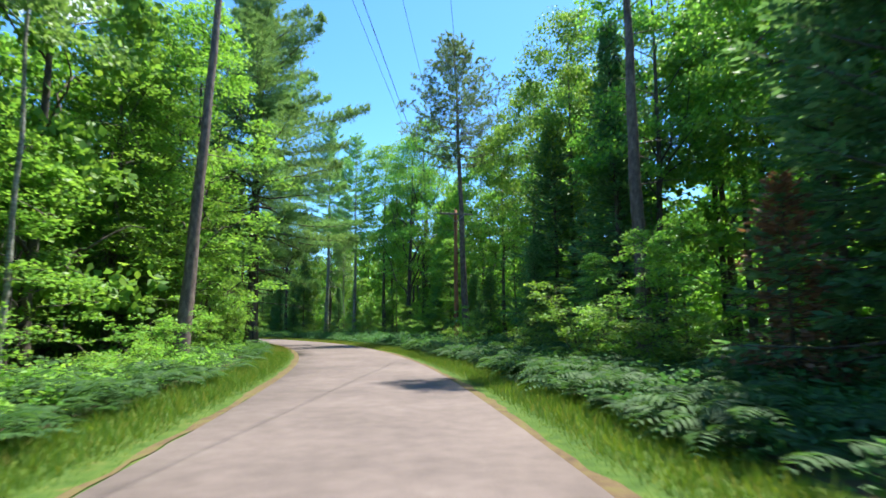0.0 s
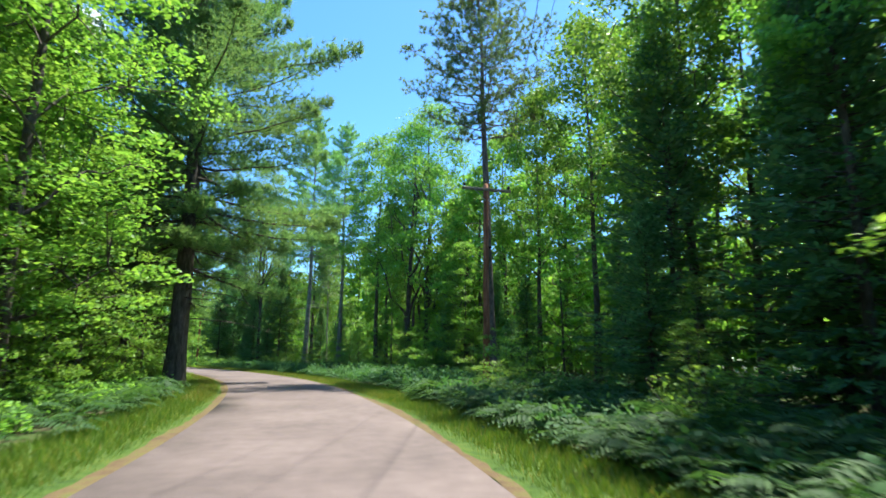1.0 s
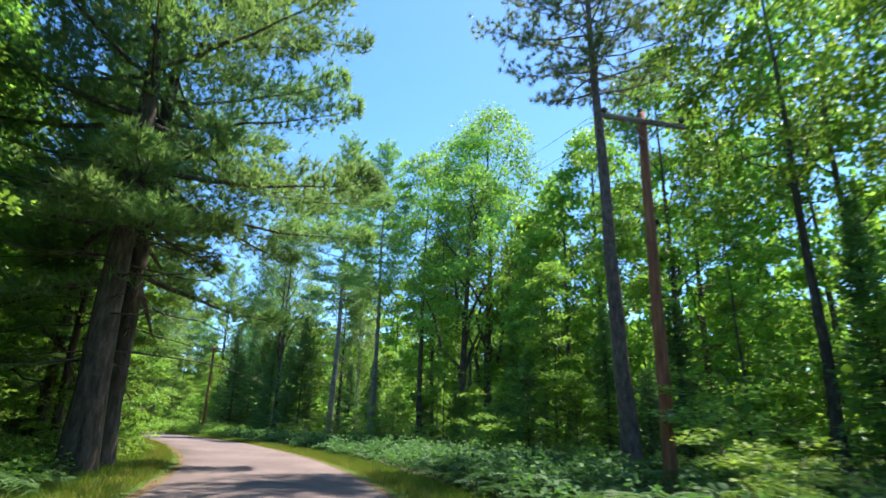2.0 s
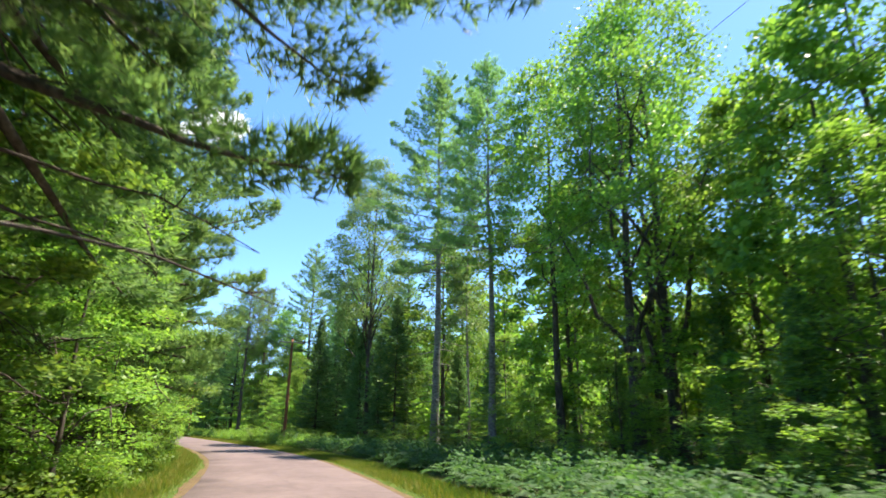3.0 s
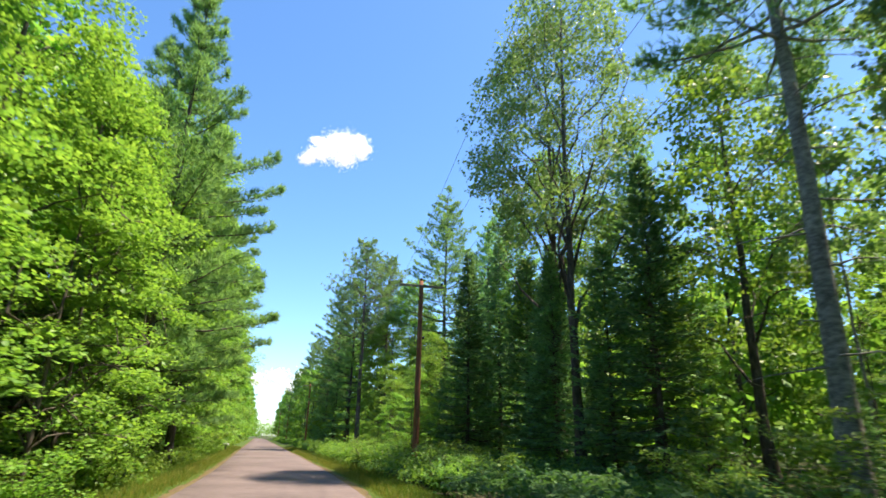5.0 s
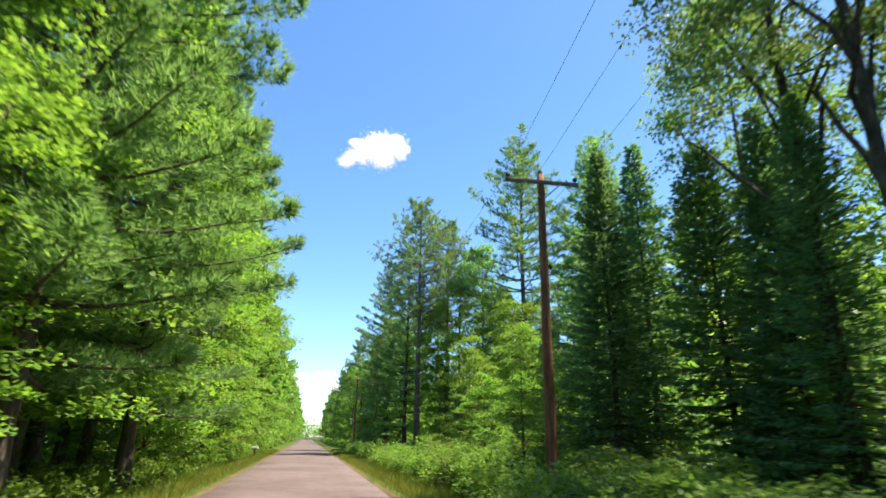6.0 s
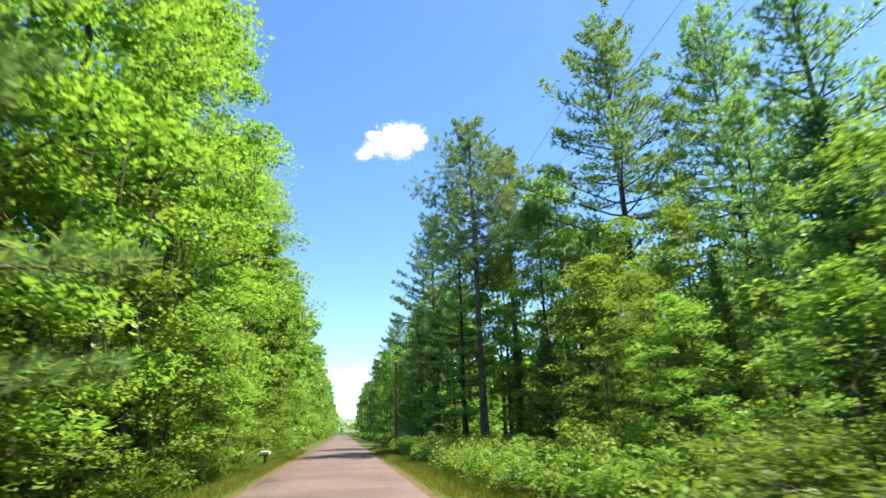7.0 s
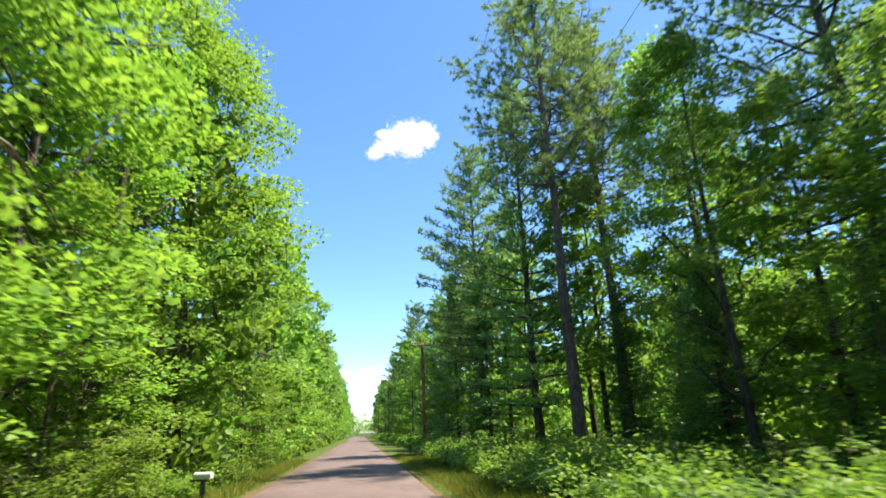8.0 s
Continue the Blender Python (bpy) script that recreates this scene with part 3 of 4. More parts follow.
near_firs = Kind(lambda: fir(56, 14, 3.0, dens=1.7, twig=(0.25, 0.10)), lambda: fir(57, 12, 3.3, taper=0.7, dens=1.7, twig=(0.25, 0.10)), lambda: fir(59, 6, 2.0, dens=1.9, taper=0.75, twig=(0.2, 0.085)))
dead_firs = Kind(lambda: fir(58, 6.5, 2.1, "dying fir sapling with rusty brown needles", DRY, 0.1, 0.4))
birches = Kind(lambda: broadleaf(61, "birch_tree", 20, 0.11, 2.4, 0.5, 56, 4600, 0.17, BIRCH_LEAF, PALE_BARK, SLIM, flat=0.35, puff=0.36),
               lambda: broadleaf(62, "birch_tree", 17, 0.09, 2.1, 0.45, 50, 4200, 0.17, BIRCH_LEAF, PALE_BARK, SLIM, flat=0.35, puff=0.36))
aspens = Kind(lambda: broadleaf(65, "aspen_tree", 27, 0.24, 4.6, 0.4, 120, 17000, 0.13, BIRCH_LEAF, BARK, "tall forked aspen with open grey-green crown", flat=0.3, fork=True, open_crown=0.5, puff=0.24))
big_maples = Kind(lambda: broadleaf(28, height=25, radius=0.33, spread=5.2, bare=0.33, clumps=130, count=17000, size=0.15, fork=True, limbs=11, label="tall maple with dark forked trunk and wide crown"),
                  lambda: broadleaf(29, height=25, radius=0.31, spread=5.4, bare=0.36, clumps=130, count=17000, size=0.15, fork=True, limbs=11, label="tall maple with dark forked trunk and wide crown"))
canopy = Kind(lambda: broadleaf(26, height=23, radius=0.24, spread=4.6, bare=0.42, clumps=110, count=16500, size=0.145), lambda: broadleaf(27, height=22, radius=0.22, spread=4.4, bare=0.36, clumps=110, count=16500, size=0.145))
weeds = Kind(lambda: bush(75, 2.2, 1.5, WEED, 3800, 0.085), lambda: bush(76, 1.7, 1.3, WEED, 3000, 0.085), lambda: bush(77, 2.8, 1.4, WEED, 3600, 0.085))
bushes = Kind(lambda: bush(71), lambda: bush(72, 3.4, 1.7), lambda: bush(73, 1.7, 1.2, count=2400), lambda: bush(74, 1.2, 1.0, count=1900))

TAKEN = [(-32.9, 90.5, 2.6), (-32.3, 88.4, 2.0), (0.9, 39.8, 1.6)]


def plant(kind, x, y, size=1.0, turn=None, which=None, clear=1.5):
    TAKEN.append((x, y, clear))
    return kind.put(x, y, size, (x * 37 + y * 91) % 360 if turn is None else turn, 0, which)


# trees that stand out, where they stand
plant(reds, -10.0, 21.8, 1.0, 0, which=3, clear=2.6)
plant(near_pines, -13.95, 41.65, 1.0, 280, which=0, clear=2.5)
plant(near_pines, -14.75, 43.85, 1.0, 40, which=1, clear=2.5)
plant(near_pines, -24.2, 59.6, 1.0, which=3, clear=2)
for s, d, size, turn in ((53.5, -7.6, 0.75, 20), (66.5, -7.4, 0.62, 130), (72.5, -8.0, 0.7, 250)):
    plant(near_pines, *(float(c) for c in spot(s, d)), size, turn, which=3, clear=2.2)
plant(near_pines, -40.3, 80.3, 1.0, which=2, clear=2.2)
plant(near_pines, -43.6, 85.1, 0.82, which=2, clear=1.6)
plant(reds, 6.95, 19.9, 1.0, which=0)
plant(reds, 1.9, 46.6, 1.0, 0, which=2, clear=3)
plant(tall_pines, -16.5, 80.6, 1.0, which=0)
plant(birches, -14.9, 85.5, 0.9, which=1)
plant(tall_pines, -11.6, 74.4, 0.95, which=1)
plant(birches, -13.6, 78.0, 0.8, which=0)
plant(big_maples, -4.1, 67.6, 0.96, 30, which=0)
plant(big_maples, -2.3, 68.2, 1.08, 160, which=1)
plant(aspens, -24.5, 89.0, 1.0)
plant(aspens, -25.8, 91.5, 0.95)
plant(canopy, -7.6, 73.0, 1.08, which=0)
plant(pines, -44.0, 118.3, 1.12, which=1)
plant(pines, -38.0, 121.9, 1.12, which=1)
plant(young, -42.8, 112.6, 1.08, which=1)
plant(young, -45.2, 112.2, 0.9, which=0)
plant(young, -40.0, 109.0, 0.95, which=1)
plant(sunlit_maples, -48.4, 115.6, 0.84, which=0)
plant(reds, -55.4, 120.6, 1.02, which=1)
plant(reds, -54.4, 124.4, 0.98, 140, which=1)
plant(maples, -55.8, 125.6, 0.85, which=0)
plant(near_firs, -53.6, 122.6, 0.55, which=0)
plant(near_firs, -50.2, 119.0, 0.5, which=1)
plant(pines, -58.5, 123.5, 1.1, which=2)
plant(near_firs, -32.2, 95.6, 0.9, which=0)
plant(near_firs, -31.3, 98.8, 1.02, which=0)
plant(near_firs, -28.4, 95.4, 0.98, which=1)
plant(near_firs, -26.6, 93.6, 0.85, which=0)
plant(near_firs, 4.9, 30.4, 0.52, which=1)
plant(near_firs, 9.0, 28.2, 1.05, which=1)
plant(near_firs, 10.4, 31.2, 1.0, which=0)
plant(near_firs, 6.5, 32.4, 1.08, which=1)
plant(near_firs, 8.8, 10.0, 1.2, which=1)
plant(near_firs, 9.6, 13.5, 0.9, which=0)
plant(dead_firs, 6.6, 10.9, 0.68, clear=2.0)
plant(birches, -11.4, 14.8, 0.95, which=0)
plant(birches, 10.7, 28.7, 0.9, which=0)
plant(young, 5.9, 16.6, 0.66, which=2)
plant(young, 7.6, 18.0, 0.78, which=2)
plant(young, -42.3, 104.7, 0.86, which=0)

plant(deep, -15.0, 20.5, 1.2)
plant(near_maples, -12.6, 28.6, 1.1)
plant(pines, *(float(c) for c in spot(109, 15.6)), 0.85, which=0)
plant(canopy, *(float(c) for c in spot(97.5, 15.6)), 0.84)
for s, d, size in ((85, 12.8, 0.88), (87.3, 12.3, 0.78), (89.6, 13.2, 0.84), (91.6, 12.2, 0.74), (94, 13.3, 0.78), (96.3, 14.2, 0.72)):
    plant(near_firs, *(float(c) for c in spot(s, d)), size)
plant(canopy, *(float(c) for c in spot(46, 16.8)), 0.9)
plant(young, *(float(c) for c in spot(51, 14.2)), 0.95, which=1)
plant(maples, *(float(c) for c in spot(56.5, 18)), 0.95, which=0)
# the next two maples stand out of view, added to shade the ferns
plant(canopy, *(float(c) for c in spot(0.5, 14.0)), 0.88)
plant(canopy, *(float(c) for c in spot(5.5, 14.6)), 0.9)
plant(pines, *(float(c) for c in spot(114, 17)), 0.8, which=2)


def free(x, y, gap):
    return all((x - a) ** 2 + (y - b) ** 2 > (gap * c) ** 2 for a, b, c in TAKEN)


def row(kind, s0, s1, d0, d1, step, lo=0.85, hi=1.15, seed=0, gap=1.0, clear=1.2):
    """Plants spread unevenly along a stretch of the road between two offsets."""
    rng = np.random.default_rng(seed)
    s = s0
    while s < s1:
        x, y = spot(s + rng.uniform(-0.4, 0.4) * step, rng.uniform(d0, d1))
        if free(x, y, gap):
            plant(kind, float(x), float(y), rng.uniform(lo, hi), rng.uniform(0, 360), None, clear)
        s += step * rng.uniform(0.6, 1.4)


# left side
row(young, -6, 18, -9.2, -8.0, 4, 0.8, 1.1, 101)
row(young, 28, 42, -8.6, -7.2, 4, 0.7, 1.0, 101)
row(young, 14, 30, -11, -9.2, 4, 0.9, 1.2, 101)
row(near_maples, 2, 44, -12.5, -9.6, 4.4, 0.95, 1.2, 102)
row(maples, -14, 2, -12.5, -9.6, 5, 0.95, 1.2, 102)
row(deep, -15, 60, -20, -13, 4.5, 0.9, 1.2, 103)
row(firs, 4, 60, -18, -11, 11, 0.7, 1.0, 104)
row(sunlit_maples, 50, 96, -8.6, -6.6, 4.8, 0.82, 1.02, 105)
row(sunlit_maples, 96, 134, -8.1, -6.3, 4.8, 1.05, 1.28, 110)
row(young, 52, 128, -6.4, -5.0, 4.0, 0.75, 1.05, 106)
row(deep, 52, 150, -15, -10, 4.5, 0.95, 1.15, 107)
row(firs, 55, 120, -14, -7, 14, 0.6, 0.9, 109)
# right side
row(firs, 16, 34, 10.5, 13, 6, 0.8, 1.05, 121)
row(maples, 8, 13, 14.8, 17, 5, 1.0, 1.1, 123)
row(maples, 14, 30, 18, 21, 5, 0.85, 0.95, 138)
row(maples, 31, 36, 14.8, 17, 5, 1.0, 1.1, 139)
row(young, 8, 16, 7.0, 9.5, 3.2, 0.4, 0.6, 122)
row(young, 19, 30, 7.6, 9.8, 3.0, 0.26, 0.4, 135)
row(deep, -4, 56, 17.5, 23, 6.5, 1.0, 1.2, 123)
# mostly unseen tall trees, added to throw shade over the fern bed
row(canopy, -16, 12, 13.8, 15.2, 6.5, 0.84, 0.92, 137, 0.5)
row(canopy, 11, 16, 14.2, 15.5, 4.5, 0.85, 0.92, 140, 0.5)
row(canopy, 20, 26, 17, 18.5, 4, 0.8, 0.88, 149, 0.5)
row(canopy, 25, 32, 12.6, 13.8, 4.2, 0.9, 0.98, 150, 0.5)
row(canopy, 33, 42, 15.2, 16.8, 4.2, 0.82, 0.9, 158, 0.5)
row(near_firs, 38, 84, 13, 17.5, 3.6, 0.36, 0.62, 124, 0.6)
row(young, 40, 86, 17, 20, 4.5, 0.7, 1.0, 136, 0.6)
row(maples, 50, 88, 17, 22, 11, 1.0, 1.18, 125)
row(deep, 44, 96, 23, 30, 7, 0.95, 1.15, 125)
row(young, 44, 80, 12.6, 14.6, 3.4, 0.42, 0.62, 148, 0.5)
row(young, 40, 84, 13.5, 16, 6, 0.6, 1.0, 126)
row(birches, 50, 84, 15, 20, 9, 0.9, 1.1, 127)
row(pines, 84, 96, 15.5, 18, 6, 0.7, 0.8, 128)
row(firs, 100, 108, 13, 16, 3.4, 0.7, 0.9, 128)
row(young, 100, 112, 7.0, 8.6, 3.0, 0.5, 0.64, 133)
row(young, 100, 130, 11.5, 13.5, 6, 0.65, 0.9, 129)
row(maples, 126, 140, 15.5, 18, 5, 0.85, 1.0, 130)
row(near_firs, 112, 140, 12, 14.5, 4, 0.4, 0.65, 131)
row(deep, 84, 150, 20, 28, 7, 0.85, 1.0, 132)
# along the straight
row(distant, 130, 380, -9.0, -6.0, 4.6, 0.8, 1.15, 141)
row(pines, 150, 300, -9, -7, 26, 0.8, 1.0, 146)
row(young, 128, 190, -6.5, -5.2, 6, 0.8, 1.0, 142)
row(distant, 140, 380, 8.5, 13, 4.8, 0.6, 1.1, 143)
row(pines, 145, 290, 8.5, 13, 14, 0.8, 1.1, 144)
row(firs, 146, 220, 8, 11, 9, 0.7, 1.0, 145)
# bushes
row(bushes, 14, 40, 6.8, 9.5, 3.2, 0.6, 0.9, 151, 0.6, 0.8)
row(bushes, 40, 84, 9.5, 13, 3.0, 0.6, 1.0, 152, 0.6, 0.8)
row(weeds, 91, 112, 6.6, 9.2, 2.0, 0.6, 1.1, 153, 0.6, 0.8)
row(weeds, 113, 118, 7.0, 10.5, 2.2, 0.4, 0.6, 157, 0.6, 0.8)
row(weeds, 124, 145, 7.0, 10.5, 2.0, 0.45, 0.7, 159, 0.6, 0.8)
row(weeds, 85, 108, 4.9, 6.6, 1.9, 0.5, 0.8, 156, 0.5, 0.6)
row(bushes, -4, 56, -7.4, -5.9, 3.0, 0.6, 0.9, 154, 0.6, 0.8)
row(bushes, 56, 135, -5.6, -4.4, 2.8, 0.5, 0.9, 155, 0.6, 0.8)

# ---- ferns, grass, undergrowth ----
def fern_mesh(rng, fronds=4, pairs=8):
    """Bracken: upright stalks, each with a broad drooping three-cornered frond of narrow leaflets."""
    vs, fs = [], []
    for k in range(fronds):
        a, ln, up = k * 2 * math.pi / fronds + rng.uniform(-0.5, 0.5), rng.uniform(0.5, 0.85), rng.uniform(0.4, 0.8)
        t = np.linspace(0.0, 1, pairs)
        out = 0.12 + ln * t
        z = up + ln * (0.28 * t - rng.uniform(0.35, 0.7) * t ** 2)
        c = np.stack([np.cos(a) * out, np.sin(a) * out, z], 1)
        side, fwd = np.array([-math.sin(a), math.cos(a), 0]), np.array([math.cos(a), math.sin(a), 0]) * ln * 0.062
        w = ln * 0.55 * (1 - t) ** 0.75 * rng.uniform(0.85, 1.1, pairs) + 0.02
        for sgn in (-1, 1):
            arm = side * sgn * w[:, None] - np.array([0, 0, 1]) * (0.25 * w)[:, None]
            mid = c + arm * 0.4 + fwd * 0.6 + np.array([0, 0, 0.03]) * ln
            b = sum(len(v) for v in vs)
            vs.append(np.stack([c, mid - fwd * 1.1, c + arm + fwd * 1.8, mid + fwd * 1.1], 1).reshape(-1, 3))
            k4 = np.arange(pairs)[:, None] * 4 + b
            fs.append(np.concatenate([k4 + [0, 1, 2], k4 + [0, 2, 3]]))
        b = sum(len(v) for v in vs)
        foot = np.array([rng.normal() * 0.03, rng.normal() * 0.03, 0.0])
        vs.append(np.stack([foot - side * 0.008, foot + side * 0.008, c[0]]))
        fs.append(np.array([[b, b + 1, b + 2]]))
    return np.concatenate(vs), np.concatenate(fs)


def scatter(name, label, category, shapes, xs, ys, zs, sizes, mat, seed):
    """Many small plants in one mesh."""
    rng = np.random.default_rng(seed)
    pieces = []
    for x, y, z, s in zip(xs, ys, zs, sizes):
        v, f = shapes[rng.integers(len(shapes))]
        a = rng.uniform(0, 6.28)
        c, q = math.cos(a) * s, math.sin(a) * s
        lx, ly, up = rng.normal() * 0.22, rng.normal() * 0.22, rng.uniform(0.75, 1.25)
        vx, vy = v[:, 0] + v[:, 2] * lx, v[:, 1] + v[:, 2] * ly
        pieces.append((np.stack([vx * c - vy * q + x, vx * q + vy * c + y, (v[:, 2] - v[:, 0] * lx * 0.6 - v[:, 1] * ly * 0.6) * s * up + z], 1), f))
    return tagged(new(name, mesh_of(name, *merge(pieces), mat)), label, category, kind="stuff")


rng = np.random.default_rng(7)
FERNS = [fern_mesh(rng) for _ in range(5)]


def fern_bed(s0, s1, d0, d1, count, seed, label):
    r = np.random.default_rng(seed)
    s, d = r.uniform(s0, s1, count), r.uniform(d0, d1, count)
    patch = np.array([noise.noise(Vector((a * 0.35, b * 0.5, 3.0))) for a, b in zip(s, d)])
    keep = patch + r.uniform(-0.25, 0.25, count) > -0.12
    s, d = s[keep], d[keep]
    count = len(s)
    x, y = spot(s, d)
    scatter("ferns", label, "ferns", FERNS, x, y, np.full(count, -0.06), r.uniform(0.5, 1.0, count) * 0.82, SHADED_FERN, seed)


fern_bed(2, 36, 4.0, 9.5, 2300, 201, "bed of green bracken ferns beside the grass verge")
fern_bed(36, 70, 4.2, 12.5, 1500, 204, "bed of green bracken ferns in the bend")
fern_bed(-2, 44, -8.6, -4.0, 1100, 202, "green ferns under the trees beside the verge")
fern_bed(70, 130, 4.6, 9.0, 700, 203, "sunlit ferns and brambles beside the verge")


def undergrowth(s0, s1, d0, d1, count, size, tall, seed, label, mat=None):
    """Low leafy plants: leaves in mounds."""
    r = np.random.default_rng(seed)
    m = count // 45
    s, d = r.uniform(s0, s1, m), r.uniform(d0, d1, m)
    x, y = spot(s, d)
    h, w = r.uniform(0.35, 1.0, m) * tall, r.uniform(0.25, 0.6, m)
    a, q = r.uniform(0, 2 * math.pi, (m, 45)), r.uniform(0, 1, (m, 45)) ** 0.5
    dome = np.sqrt(1.02 - q ** 2) * (1 - 0.75 * r.uniform(0, 1, (m, 45)) ** 2.2) + r.normal(size=(m, 45)) * 0.05
    p = np.stack([x[:, None] + np.cos(a) * q * w[:, None], y[:, None] + np.sin(a) * q * w[:, None], np.clip(dome, 0.03, 2) * h[:, None]], -1).reshape(-1, 3)
    v, f = leaves(r, p, size, 0.68)
    tagged(new("undergrowth", mesh_of("undergrowth", v, f, mat or BUSH_LEAF)), label, "undergrowth", kind="stuff")


# the first two beds take the dark fern colour in place of tree shade
undergrowth(2, 34, 4.2, 9.5, 22500, 0.096, 0.8, 217, "low leafy green undergrowth among the ferns", SHADED_FERN)
undergrowth(30, 92, 4.6, 13, 56000, 0.104, 1.0, 211, "low leafy green undergrowth in front of the trees", SHADED_FERN)
undergrowth(86, 150, 4.3, 11, 86000, 0.092, 1.2, 212, "leafy sunlit undergrowth of brambles and weeds", WEED)
undergrowth(-4, 50, -9, -5, 27000, 0.088, 0.8, 213, "low leafy green undergrowth under the trees")
undergrowth(50, 150, -6.5, -4.2, 39000, 0.088, 0.8, 214, "low leafy sunlit undergrowth along the verge", WEED)
undergrowth(150, 300, 4.6, 9, 14000, 0.25, 1.2, 215, "low leafy undergrowth along the straight road")
undergrowth(150, 300, -7, -4.2, 10000, 0.25, 1.0, 216, "low leafy undergrowth along the straight road")


def grass(s0, s1, d0, d1, count, seed, tall, mat=None, label="short yellow-green grass on the road verge"):
    r = np.random.default_rng(seed)
    s, d = r.uniform(s0, s1, count), r.uniform(d0, d1, count)
    x, y = spot(s, d)
    edge = np.clip((np.abs(d) - HALF) / 0.7, 0.4, 1)
    p = np.stack([x, y, np.full(count, -0.08)], 1)
    h = (tall * r.uniform(0.5, 1.3, count) * edge)[:, None]
    w = unit(np.concatenate([r.normal(size=(count, 2)), np.zeros((count, 1))], 1)) * 0.012
    tip = p + np.concatenate([r.normal(size=(count, 2)) * 0.35, np.ones((count, 1))], 1) * h
    v = np.stack([p - w, p + w, tip], 1).reshape(-1, 3)
    tagged(new("verge_grass", mesh_of("verge_grass", v, np.arange(count * 3).reshape(-1, 3), mat or GRASS)), label, "grass", kind="stuff")


grass(2, 90, 2.4, 4.3, 85000, 221, 0.22)
grass(0, 90, -4.6, -2.4, 85000, 222, 0.22)
grass(34, 150, 2.45, 3.3, 22000, 225, 0.26, DRY_GRASS, "dry yellow grass along the road's edge")
grass(34, 150, -3.6, -2.45, 26000, 226, 0.26, DRY_GRASS, "dry yellow grass along the road's edge")
grass(90, 150, 2.35, 4.6, 30000, 223, 0.25)
grass(90, 150, -4.6, -2.35, 30000, 224, 0.25)


# ---- far woods ----
def far_woods(name, cells, seed, label, size=0.7, per=900, wide=1.7):
    """Distant trees that close the view: trunks and leaf clumps in one mesh."""
    r = np.random.default_rng(seed)
    pos = []
    for x, y, h in cells:
        c = np.stack([x + r.normal(size=14) * 1.6, y + r.normal(size=14) * 1.6, h * (0.12 + 0.85 * r.uniform(0, 1, 14))], 1)
        g = unit(r.normal(size=(14, per // 14, 3))) * r.uniform(0, 1, (14, per // 14, 1)) ** 0.5 * wide * [1, 1, 0.7]
        pos.append((c[:, None] + g).reshape(-1, 3))
    v, f = leaves(r, np.concatenate(pos), size, 0.45)
    return tagged(new(name, mesh_of(name, v, f, MAPLE)), label, "woods", kind="stuff")


r = np.random.default_rng(301)
cells, outer = [], []
for s in np.arange(-25, 330, 5.0):
    for side, base in ((-1, 21), (1, 31)):
        for layer in range(2):
            x, y = spot(s + r.uniform(-2, 2), side * (base + layer * 7 + r.uniform(-2, 2)))
            cells.append((float(x), float(y), r.uniform(11, 17)))
for s in np.arange(-30, 330, 7.5):
    for side in (-1, 1):
        for layer in range(7):
            x, y = spot(s + r.uniform(-3, 3), side * (42 + layer * 8 + r.uniform(-3, 3)))
            if abs(road_place(x, y)[1]) > 34:
                outer.append((float(x), float(y), r.uniform(11, 17)))
far_woods("far_woods", outer, 304, "unbroken green woods beyond the roadside", 1.5, 98, 2.6)
far_woods("far_woods", cells, 302, "deep green woods behind the roadside trees", 0.8, 420)
cells = []
for s in np.arange(-25, 170, 2.6):
    for side, base in ((-1, 15), (1, 22 if s < 90 else 19), (1, 28)):
        x, y = spot(s + r.uniform(-1, 1), side * (base + r.uniform(-2, 5)))
        cells.append((float(x), float(y), r.uniform(4, 7)))
for a in np.arange(0, 2 * math.pi, 0.055):
    x, y = -15 + 92 * math.cos(a), 62 + 92 * math.sin(a)
    if abs(road_place(x, y)[1]) > 16:
        cells.append((x, y, r.uniform(12, 18)))
for s in np.arange(-25, 200, 3.0):
    for side, base in ((-1, 30), (1, 36)):
        x, y = spot(s, side * (base + r.uniform(-1, 3)))
        cells.append((float(x), float(y), r.uniform(7, 10)))
for d in np.arange(-60, 61, 3.0):
    for k in range(3):
        x, y = spot(384, float(d))
        cells.append((float(x) - 4 * k, float(y) + 5 * k, r.uniform(7, 12)))
far_woods("thicket", cells, 303, "dense leafy thicket between the trunks inside the woods", 0.36, 378)


# ---- poles and wires ----
def box(bm, size, centre, turn=0.0, bevel=0.008):
    made = bmesh.ops.create_cube(bm, size=1.0, matrix=pose(*centre, 0, 0, turn) @ Matrix.Diagonal((*size, 1)))
    bmesh.ops.bevel(bm, geom=list({e for v in made["verts"] for e in v.link_edges}), offset=bevel, segments=1, affect="EDGES")


def from_bm(name, bm, mat):
    me = bpy.data.meshes.new(name)
    bm.to_mesh(me)
    bm.free()
    me.materials.append(mat)
    return me


POLE_H = 9.6
# where the wires are tied: both ends of the arm, the pole's top, and low on its side
PINS = [(-1.12, -0.14, POLE_H - 0.05), (0, 0, POLE_H + 0.17), (1.12, -0.14, POLE_H - 0.05), (0.2, 0, 6.6)]


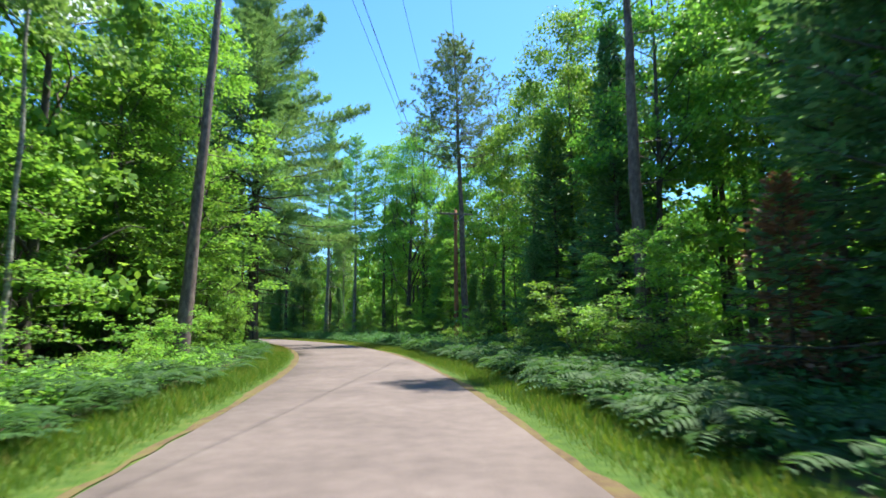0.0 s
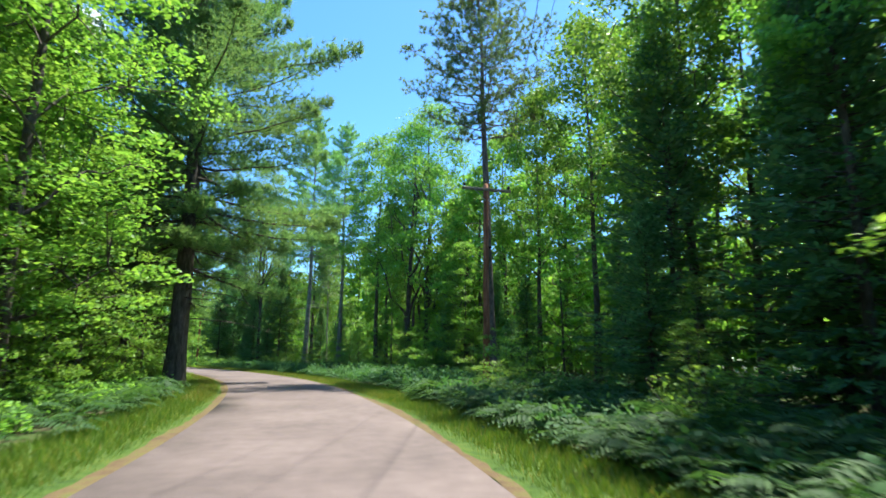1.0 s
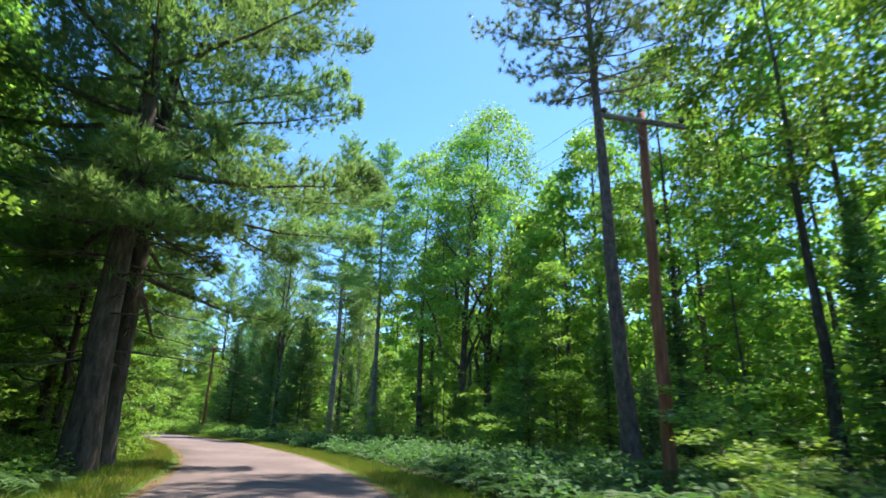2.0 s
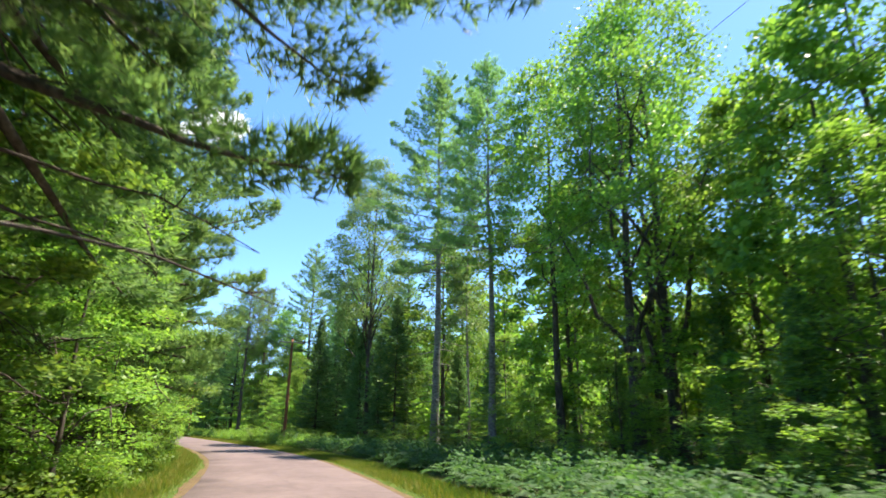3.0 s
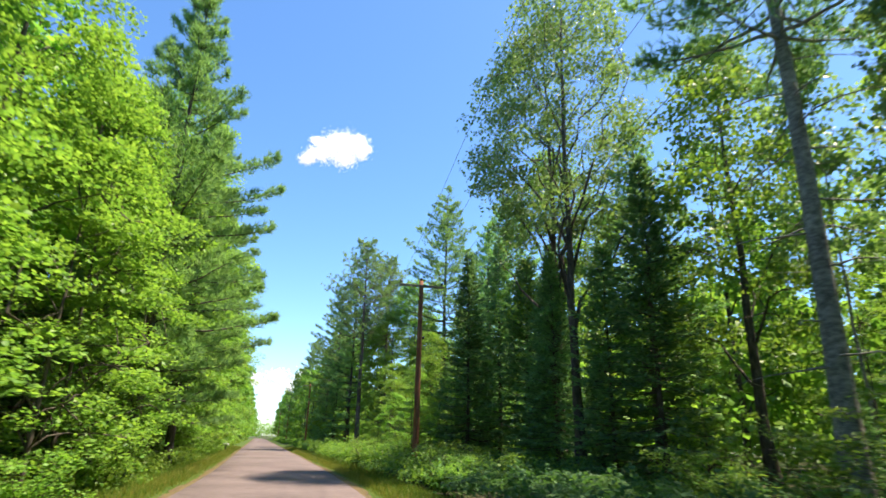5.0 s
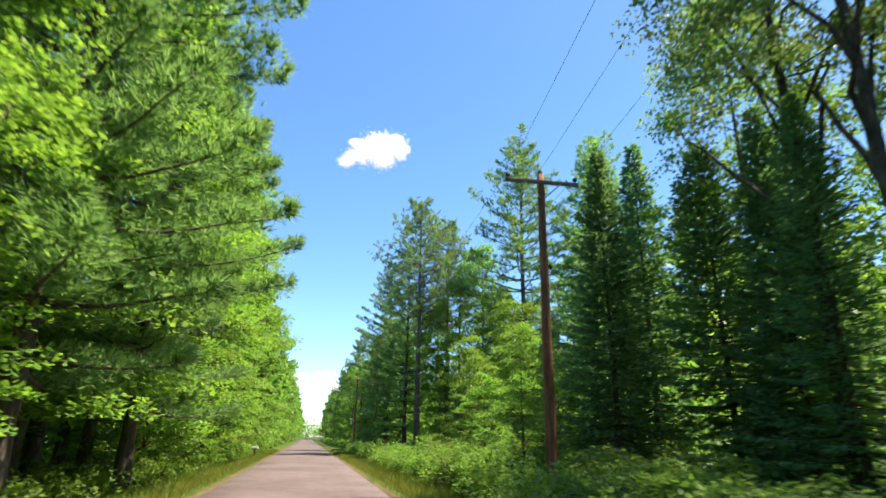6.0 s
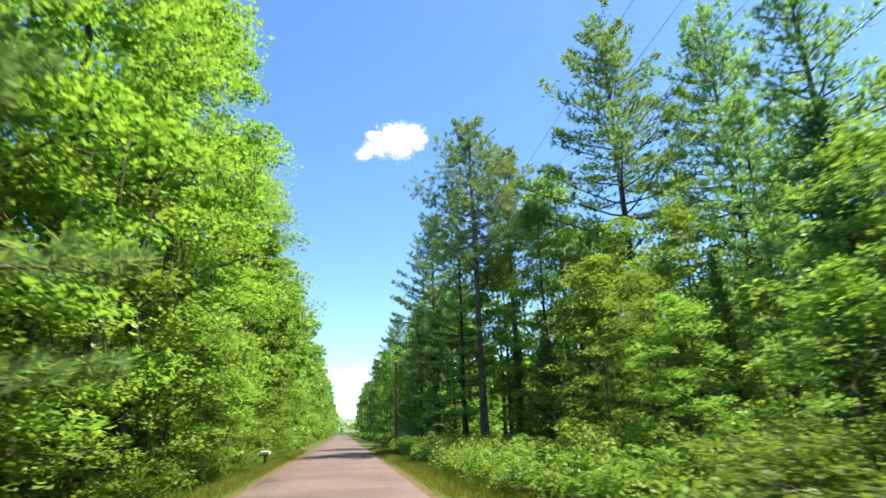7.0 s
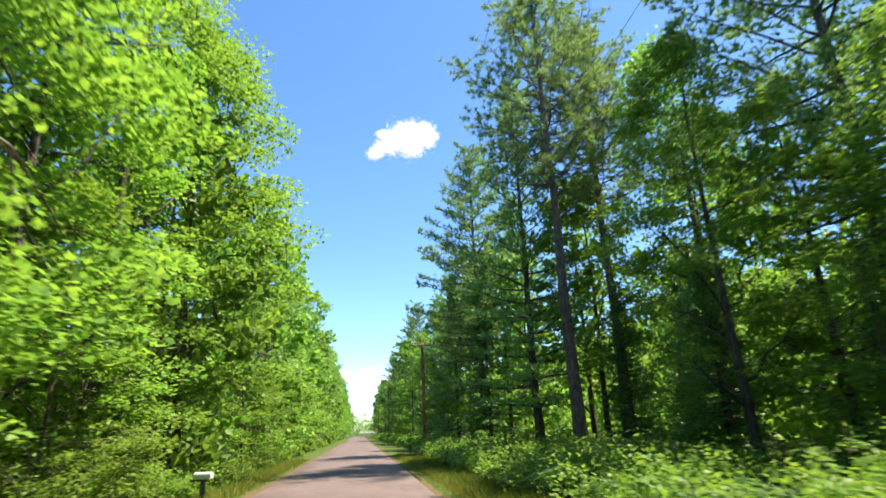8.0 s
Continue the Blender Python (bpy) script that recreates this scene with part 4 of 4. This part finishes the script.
def utility_pole(x, y, turn, tag=False):
    """A wooden pole with one crossarm along its local x, braces and insulators."""
    ob = tagged(new("utility_pole"), "weathered reddish wooden utility pole with one crossarm", "utility pole", "utility poles")
    ob.matrix_basis = pose(x, y, 0, 0, 0, turn)
    r = np.random.default_rng(5)
    t = np.linspace(0, 1, 16)
    p = np.stack([np.cumsum(r.normal(size=16)) * 0.006, np.cumsum(r.normal(size=16)) * 0.006, -0.3 + (POLE_H + 0.3) * t], 1)
    wood = tube(np.concatenate([p, p[-1:] + [0, 0, 0.01]]), np.append(0.17 - 0.06 * t, 0.002), 14)
    part("pole", mesh_of("pole", *wood, POLE_WOOD, True), ob)
    bm = bmesh.new()
    box(bm, (2.44, 0.1, 0.13), (0, -0.15, POLE_H - 0.3), 0, 0.012)
    part("crossarm", from_bm("crossarm", bm, GREY_WOOD), ob, "grey weathered wooden crossarm")
    for sgn in (-1, 1):
        a, b = np.array([sgn * 0.62, -0.19, POLE_H - 0.33]), np.array([sgn * 0.06, -0.16, POLE_H - 0.85])
        part("brace", mesh_of("brace", *tube(np.linspace(a, b, 3), [0.02] * 3, 6), STEEL), ob, "flat steel brace")
    for ix, iy, iz in PINS:
        z = iz - 0.17 + np.array([0, 0.05, 0.06, 0.10, 0.105, 0.15, 0.16, 0.19])
        q = np.stack([np.full(8, ix), np.full(8, iy), z], 1)
        part("insulator", mesh_of("insulator", *tube(q, [0.02, 0.02, 0.075, 0.08, 0.055, 0.075, 0.05, 0.004], 10), GLAZE, True), ob, "dark glazed insulator")
    if not tag:
        return ob
    bm = bmesh.new()
    box(bm, (0.16, 0.012, 0.2), (0.0, -0.175, 1.75), 0, 0.004)
    part("tag", from_bm("tag", bm, WHITE), ob, "small white metal tag")
    return ob


POLES = [(-3.2, -24.0), (0.9, 39.8), (-32.9, 90.5), (-78.0, 141.5), (-122.0, 191.7), (-166.0, 241.9)]
place = []
for i, (x, y) in enumerate(POLES):
    a, b = POLES[max(0, i - 1)], POLES[min(len(POLES) - 1, i + 1)]
    turn = math.degrees(math.atan2(b[1] - a[1], b[0] - a[0])) - 90
    place.append((x, y, turn))
    utility_pole(x, y, turn, i == 1)
for (x0, y0, t0), (x1, y1, t1) in zip(place, place[1:]):
    for ix, iy, iz in PINS:
        a = pose(x0, y0, 0, 0, 0, t0) @ Vector((ix, iy, iz))
        b = pose(x1, y1, 0, 0, 0, t1) @ Vector((ix, iy, iz))
        t = np.linspace(0, 1, 33)[:, None]
        p = np.array(a) * (1 - t) + np.array(b) * t - np.array([0, 0, 0.9]) * 4 * t * (1 - t)
        tagged(new("overhead_wire", mesh_of("overhead_wire", *tube(p, np.full(33, 0.0058), 5), WIRE, True)), "thin dark overhead power line strung between poles", "power line", "overhead power lines")


# ---- mailbox ----
def mailbox(x, y, turn):
    ob = tagged(new("mailbox"), "small white mailbox on a dark wooden post", "mailbox")
    ob.matrix_basis = pose(x, y, -0.45, 0, 0, turn)
    bm = bmesh.new()
    box(bm, (0.1, 0.1, 1.2), (0, 0, 0.4), 0, 0.01)
    part("post", from_bm("post", bm, BARK), ob)
    bm = bmesh.new()
    box(bm, (0.5, 0.1, 0.06), (-0.12, 0, 0.98), 0, 0.01)
    part("bracket", from_bm("bracket", bm, BARK), ob)
    a = np.linspace(0, math.pi, 9)
    ring = np.stack([np.cos(a) * 0.085, 0.09 + np.sin(a) * 0.085], 1)
    ring = np.concatenate([[(0.085, 0.0)], ring, [(-0.085, 0.0)]])
    v, f, n = [], [], len(ring)
    for xx in (-0.24, 0.24):
        v += [(xx, p, 1.012 + q) for p, q in ring]
    f = [(i, (i + 1) % n, n + (i + 1) % n, n + i) for i in range(n)]
    me = bpy.data.meshes.new("box")
    me.from_pydata(v, [], f + [tuple(range(n))[::-1], tuple(range(n, 2 * n))])
    me.materials.append(WHITE)
    shell = part("box", me, ob, "white rounded metal box")
    bm = bmesh.new()
    box(bm, (0.012, 0.15, 0.13), (0.248, 0, 1.085), 0, 0.004)
    part("door", from_bm("door", bm, WHITE), shell)
    return ob


mailbox(-60.4, 106.3, 20)


# ---- clouds ----
def cloud(middle, length, tall, cores, puffs, seed, label, far=1.0):
    """A fair-weather cloud: billows of small puffs, close inside and loose towards the rim."""
    r = np.random.default_rng(seed)
    ball = np.array([(1, 0, 0), (0, 1, 0), (-1, 0, 0), (0, -1, 0), (0, 0, 1), (0, 0, -1)], float)
    tris = np.array([(k, (k + 1) % 4, 4) for k in range(4)] + [((k + 1) % 4, k, 5) for k in range(4)])
    m = np.array(middle, float)
    side = unit(np.array([m[1], -m[0], 0.0]))
    ahead = unit(np.array([m[0], m[1], 0.0]))
    # billows: along, up, width as shares of the cloud's length and height
    big = np.array([(-0.42, -0.22, 0.12), (-0.24, -0.08, 0.22), (-0.02, 0.12, 0.31), (0.2, 0.17, 0.28), (0.4, 0.2, 0.15), (0.1, -0.16, 0.24), (-0.28, 0.12, 0.12), (0.44, -0.02, 0.11)])
    which = r.integers(0, len(big), cores)
    u, v = (big[which, k] + r.normal(size=cores) * 0.05 for k in range(2))
    wide = tall * big[which, 2] * r.uniform(0.55, 1.0, cores)
    pick = r.integers(0, cores, puffs)
    g = r.normal(size=(puffs, 3)) * wide[pick][:, None] * 0.5
    c = m + side * (u[pick] * length * 0.8 + g[:, 0])[:, None] + ahead * g[:, 1:2] + np.array([0, 0, 1.0]) * (v[pick] * tall + g[:, 2] * 0.8)[:, None]
    size = r.uniform(0.55, 1.5, puffs) * far * np.clip(1.5 - np.linalg.norm(g, axis=1) / (wide[pick] + 1e-6) * 0.45, 0.3, 1.4)
    verts = (c[:, None] + ball[None] * size[:, None, None] * r.uniform(0.8, 1.2, (puffs, 1, 3))).reshape(-1, 3)
    faces = (tris[None] + (np.arange(puffs) * len(ball))[:, None, None]).reshape(-1, 3)
    return tagged(new("cloud", mesh_of("cloud", verts, faces, CLOUD, True)), label, "cloud", kind="structure")


cloud((-768, 1074, 662), 185, 130, 44, 14000, 5, "small bright white fair-weather cloud")
cloud((-1640, 2020, 225), 520, 120, 44, 5000, 6, "low white cloud bank near the horizon", 2.6)
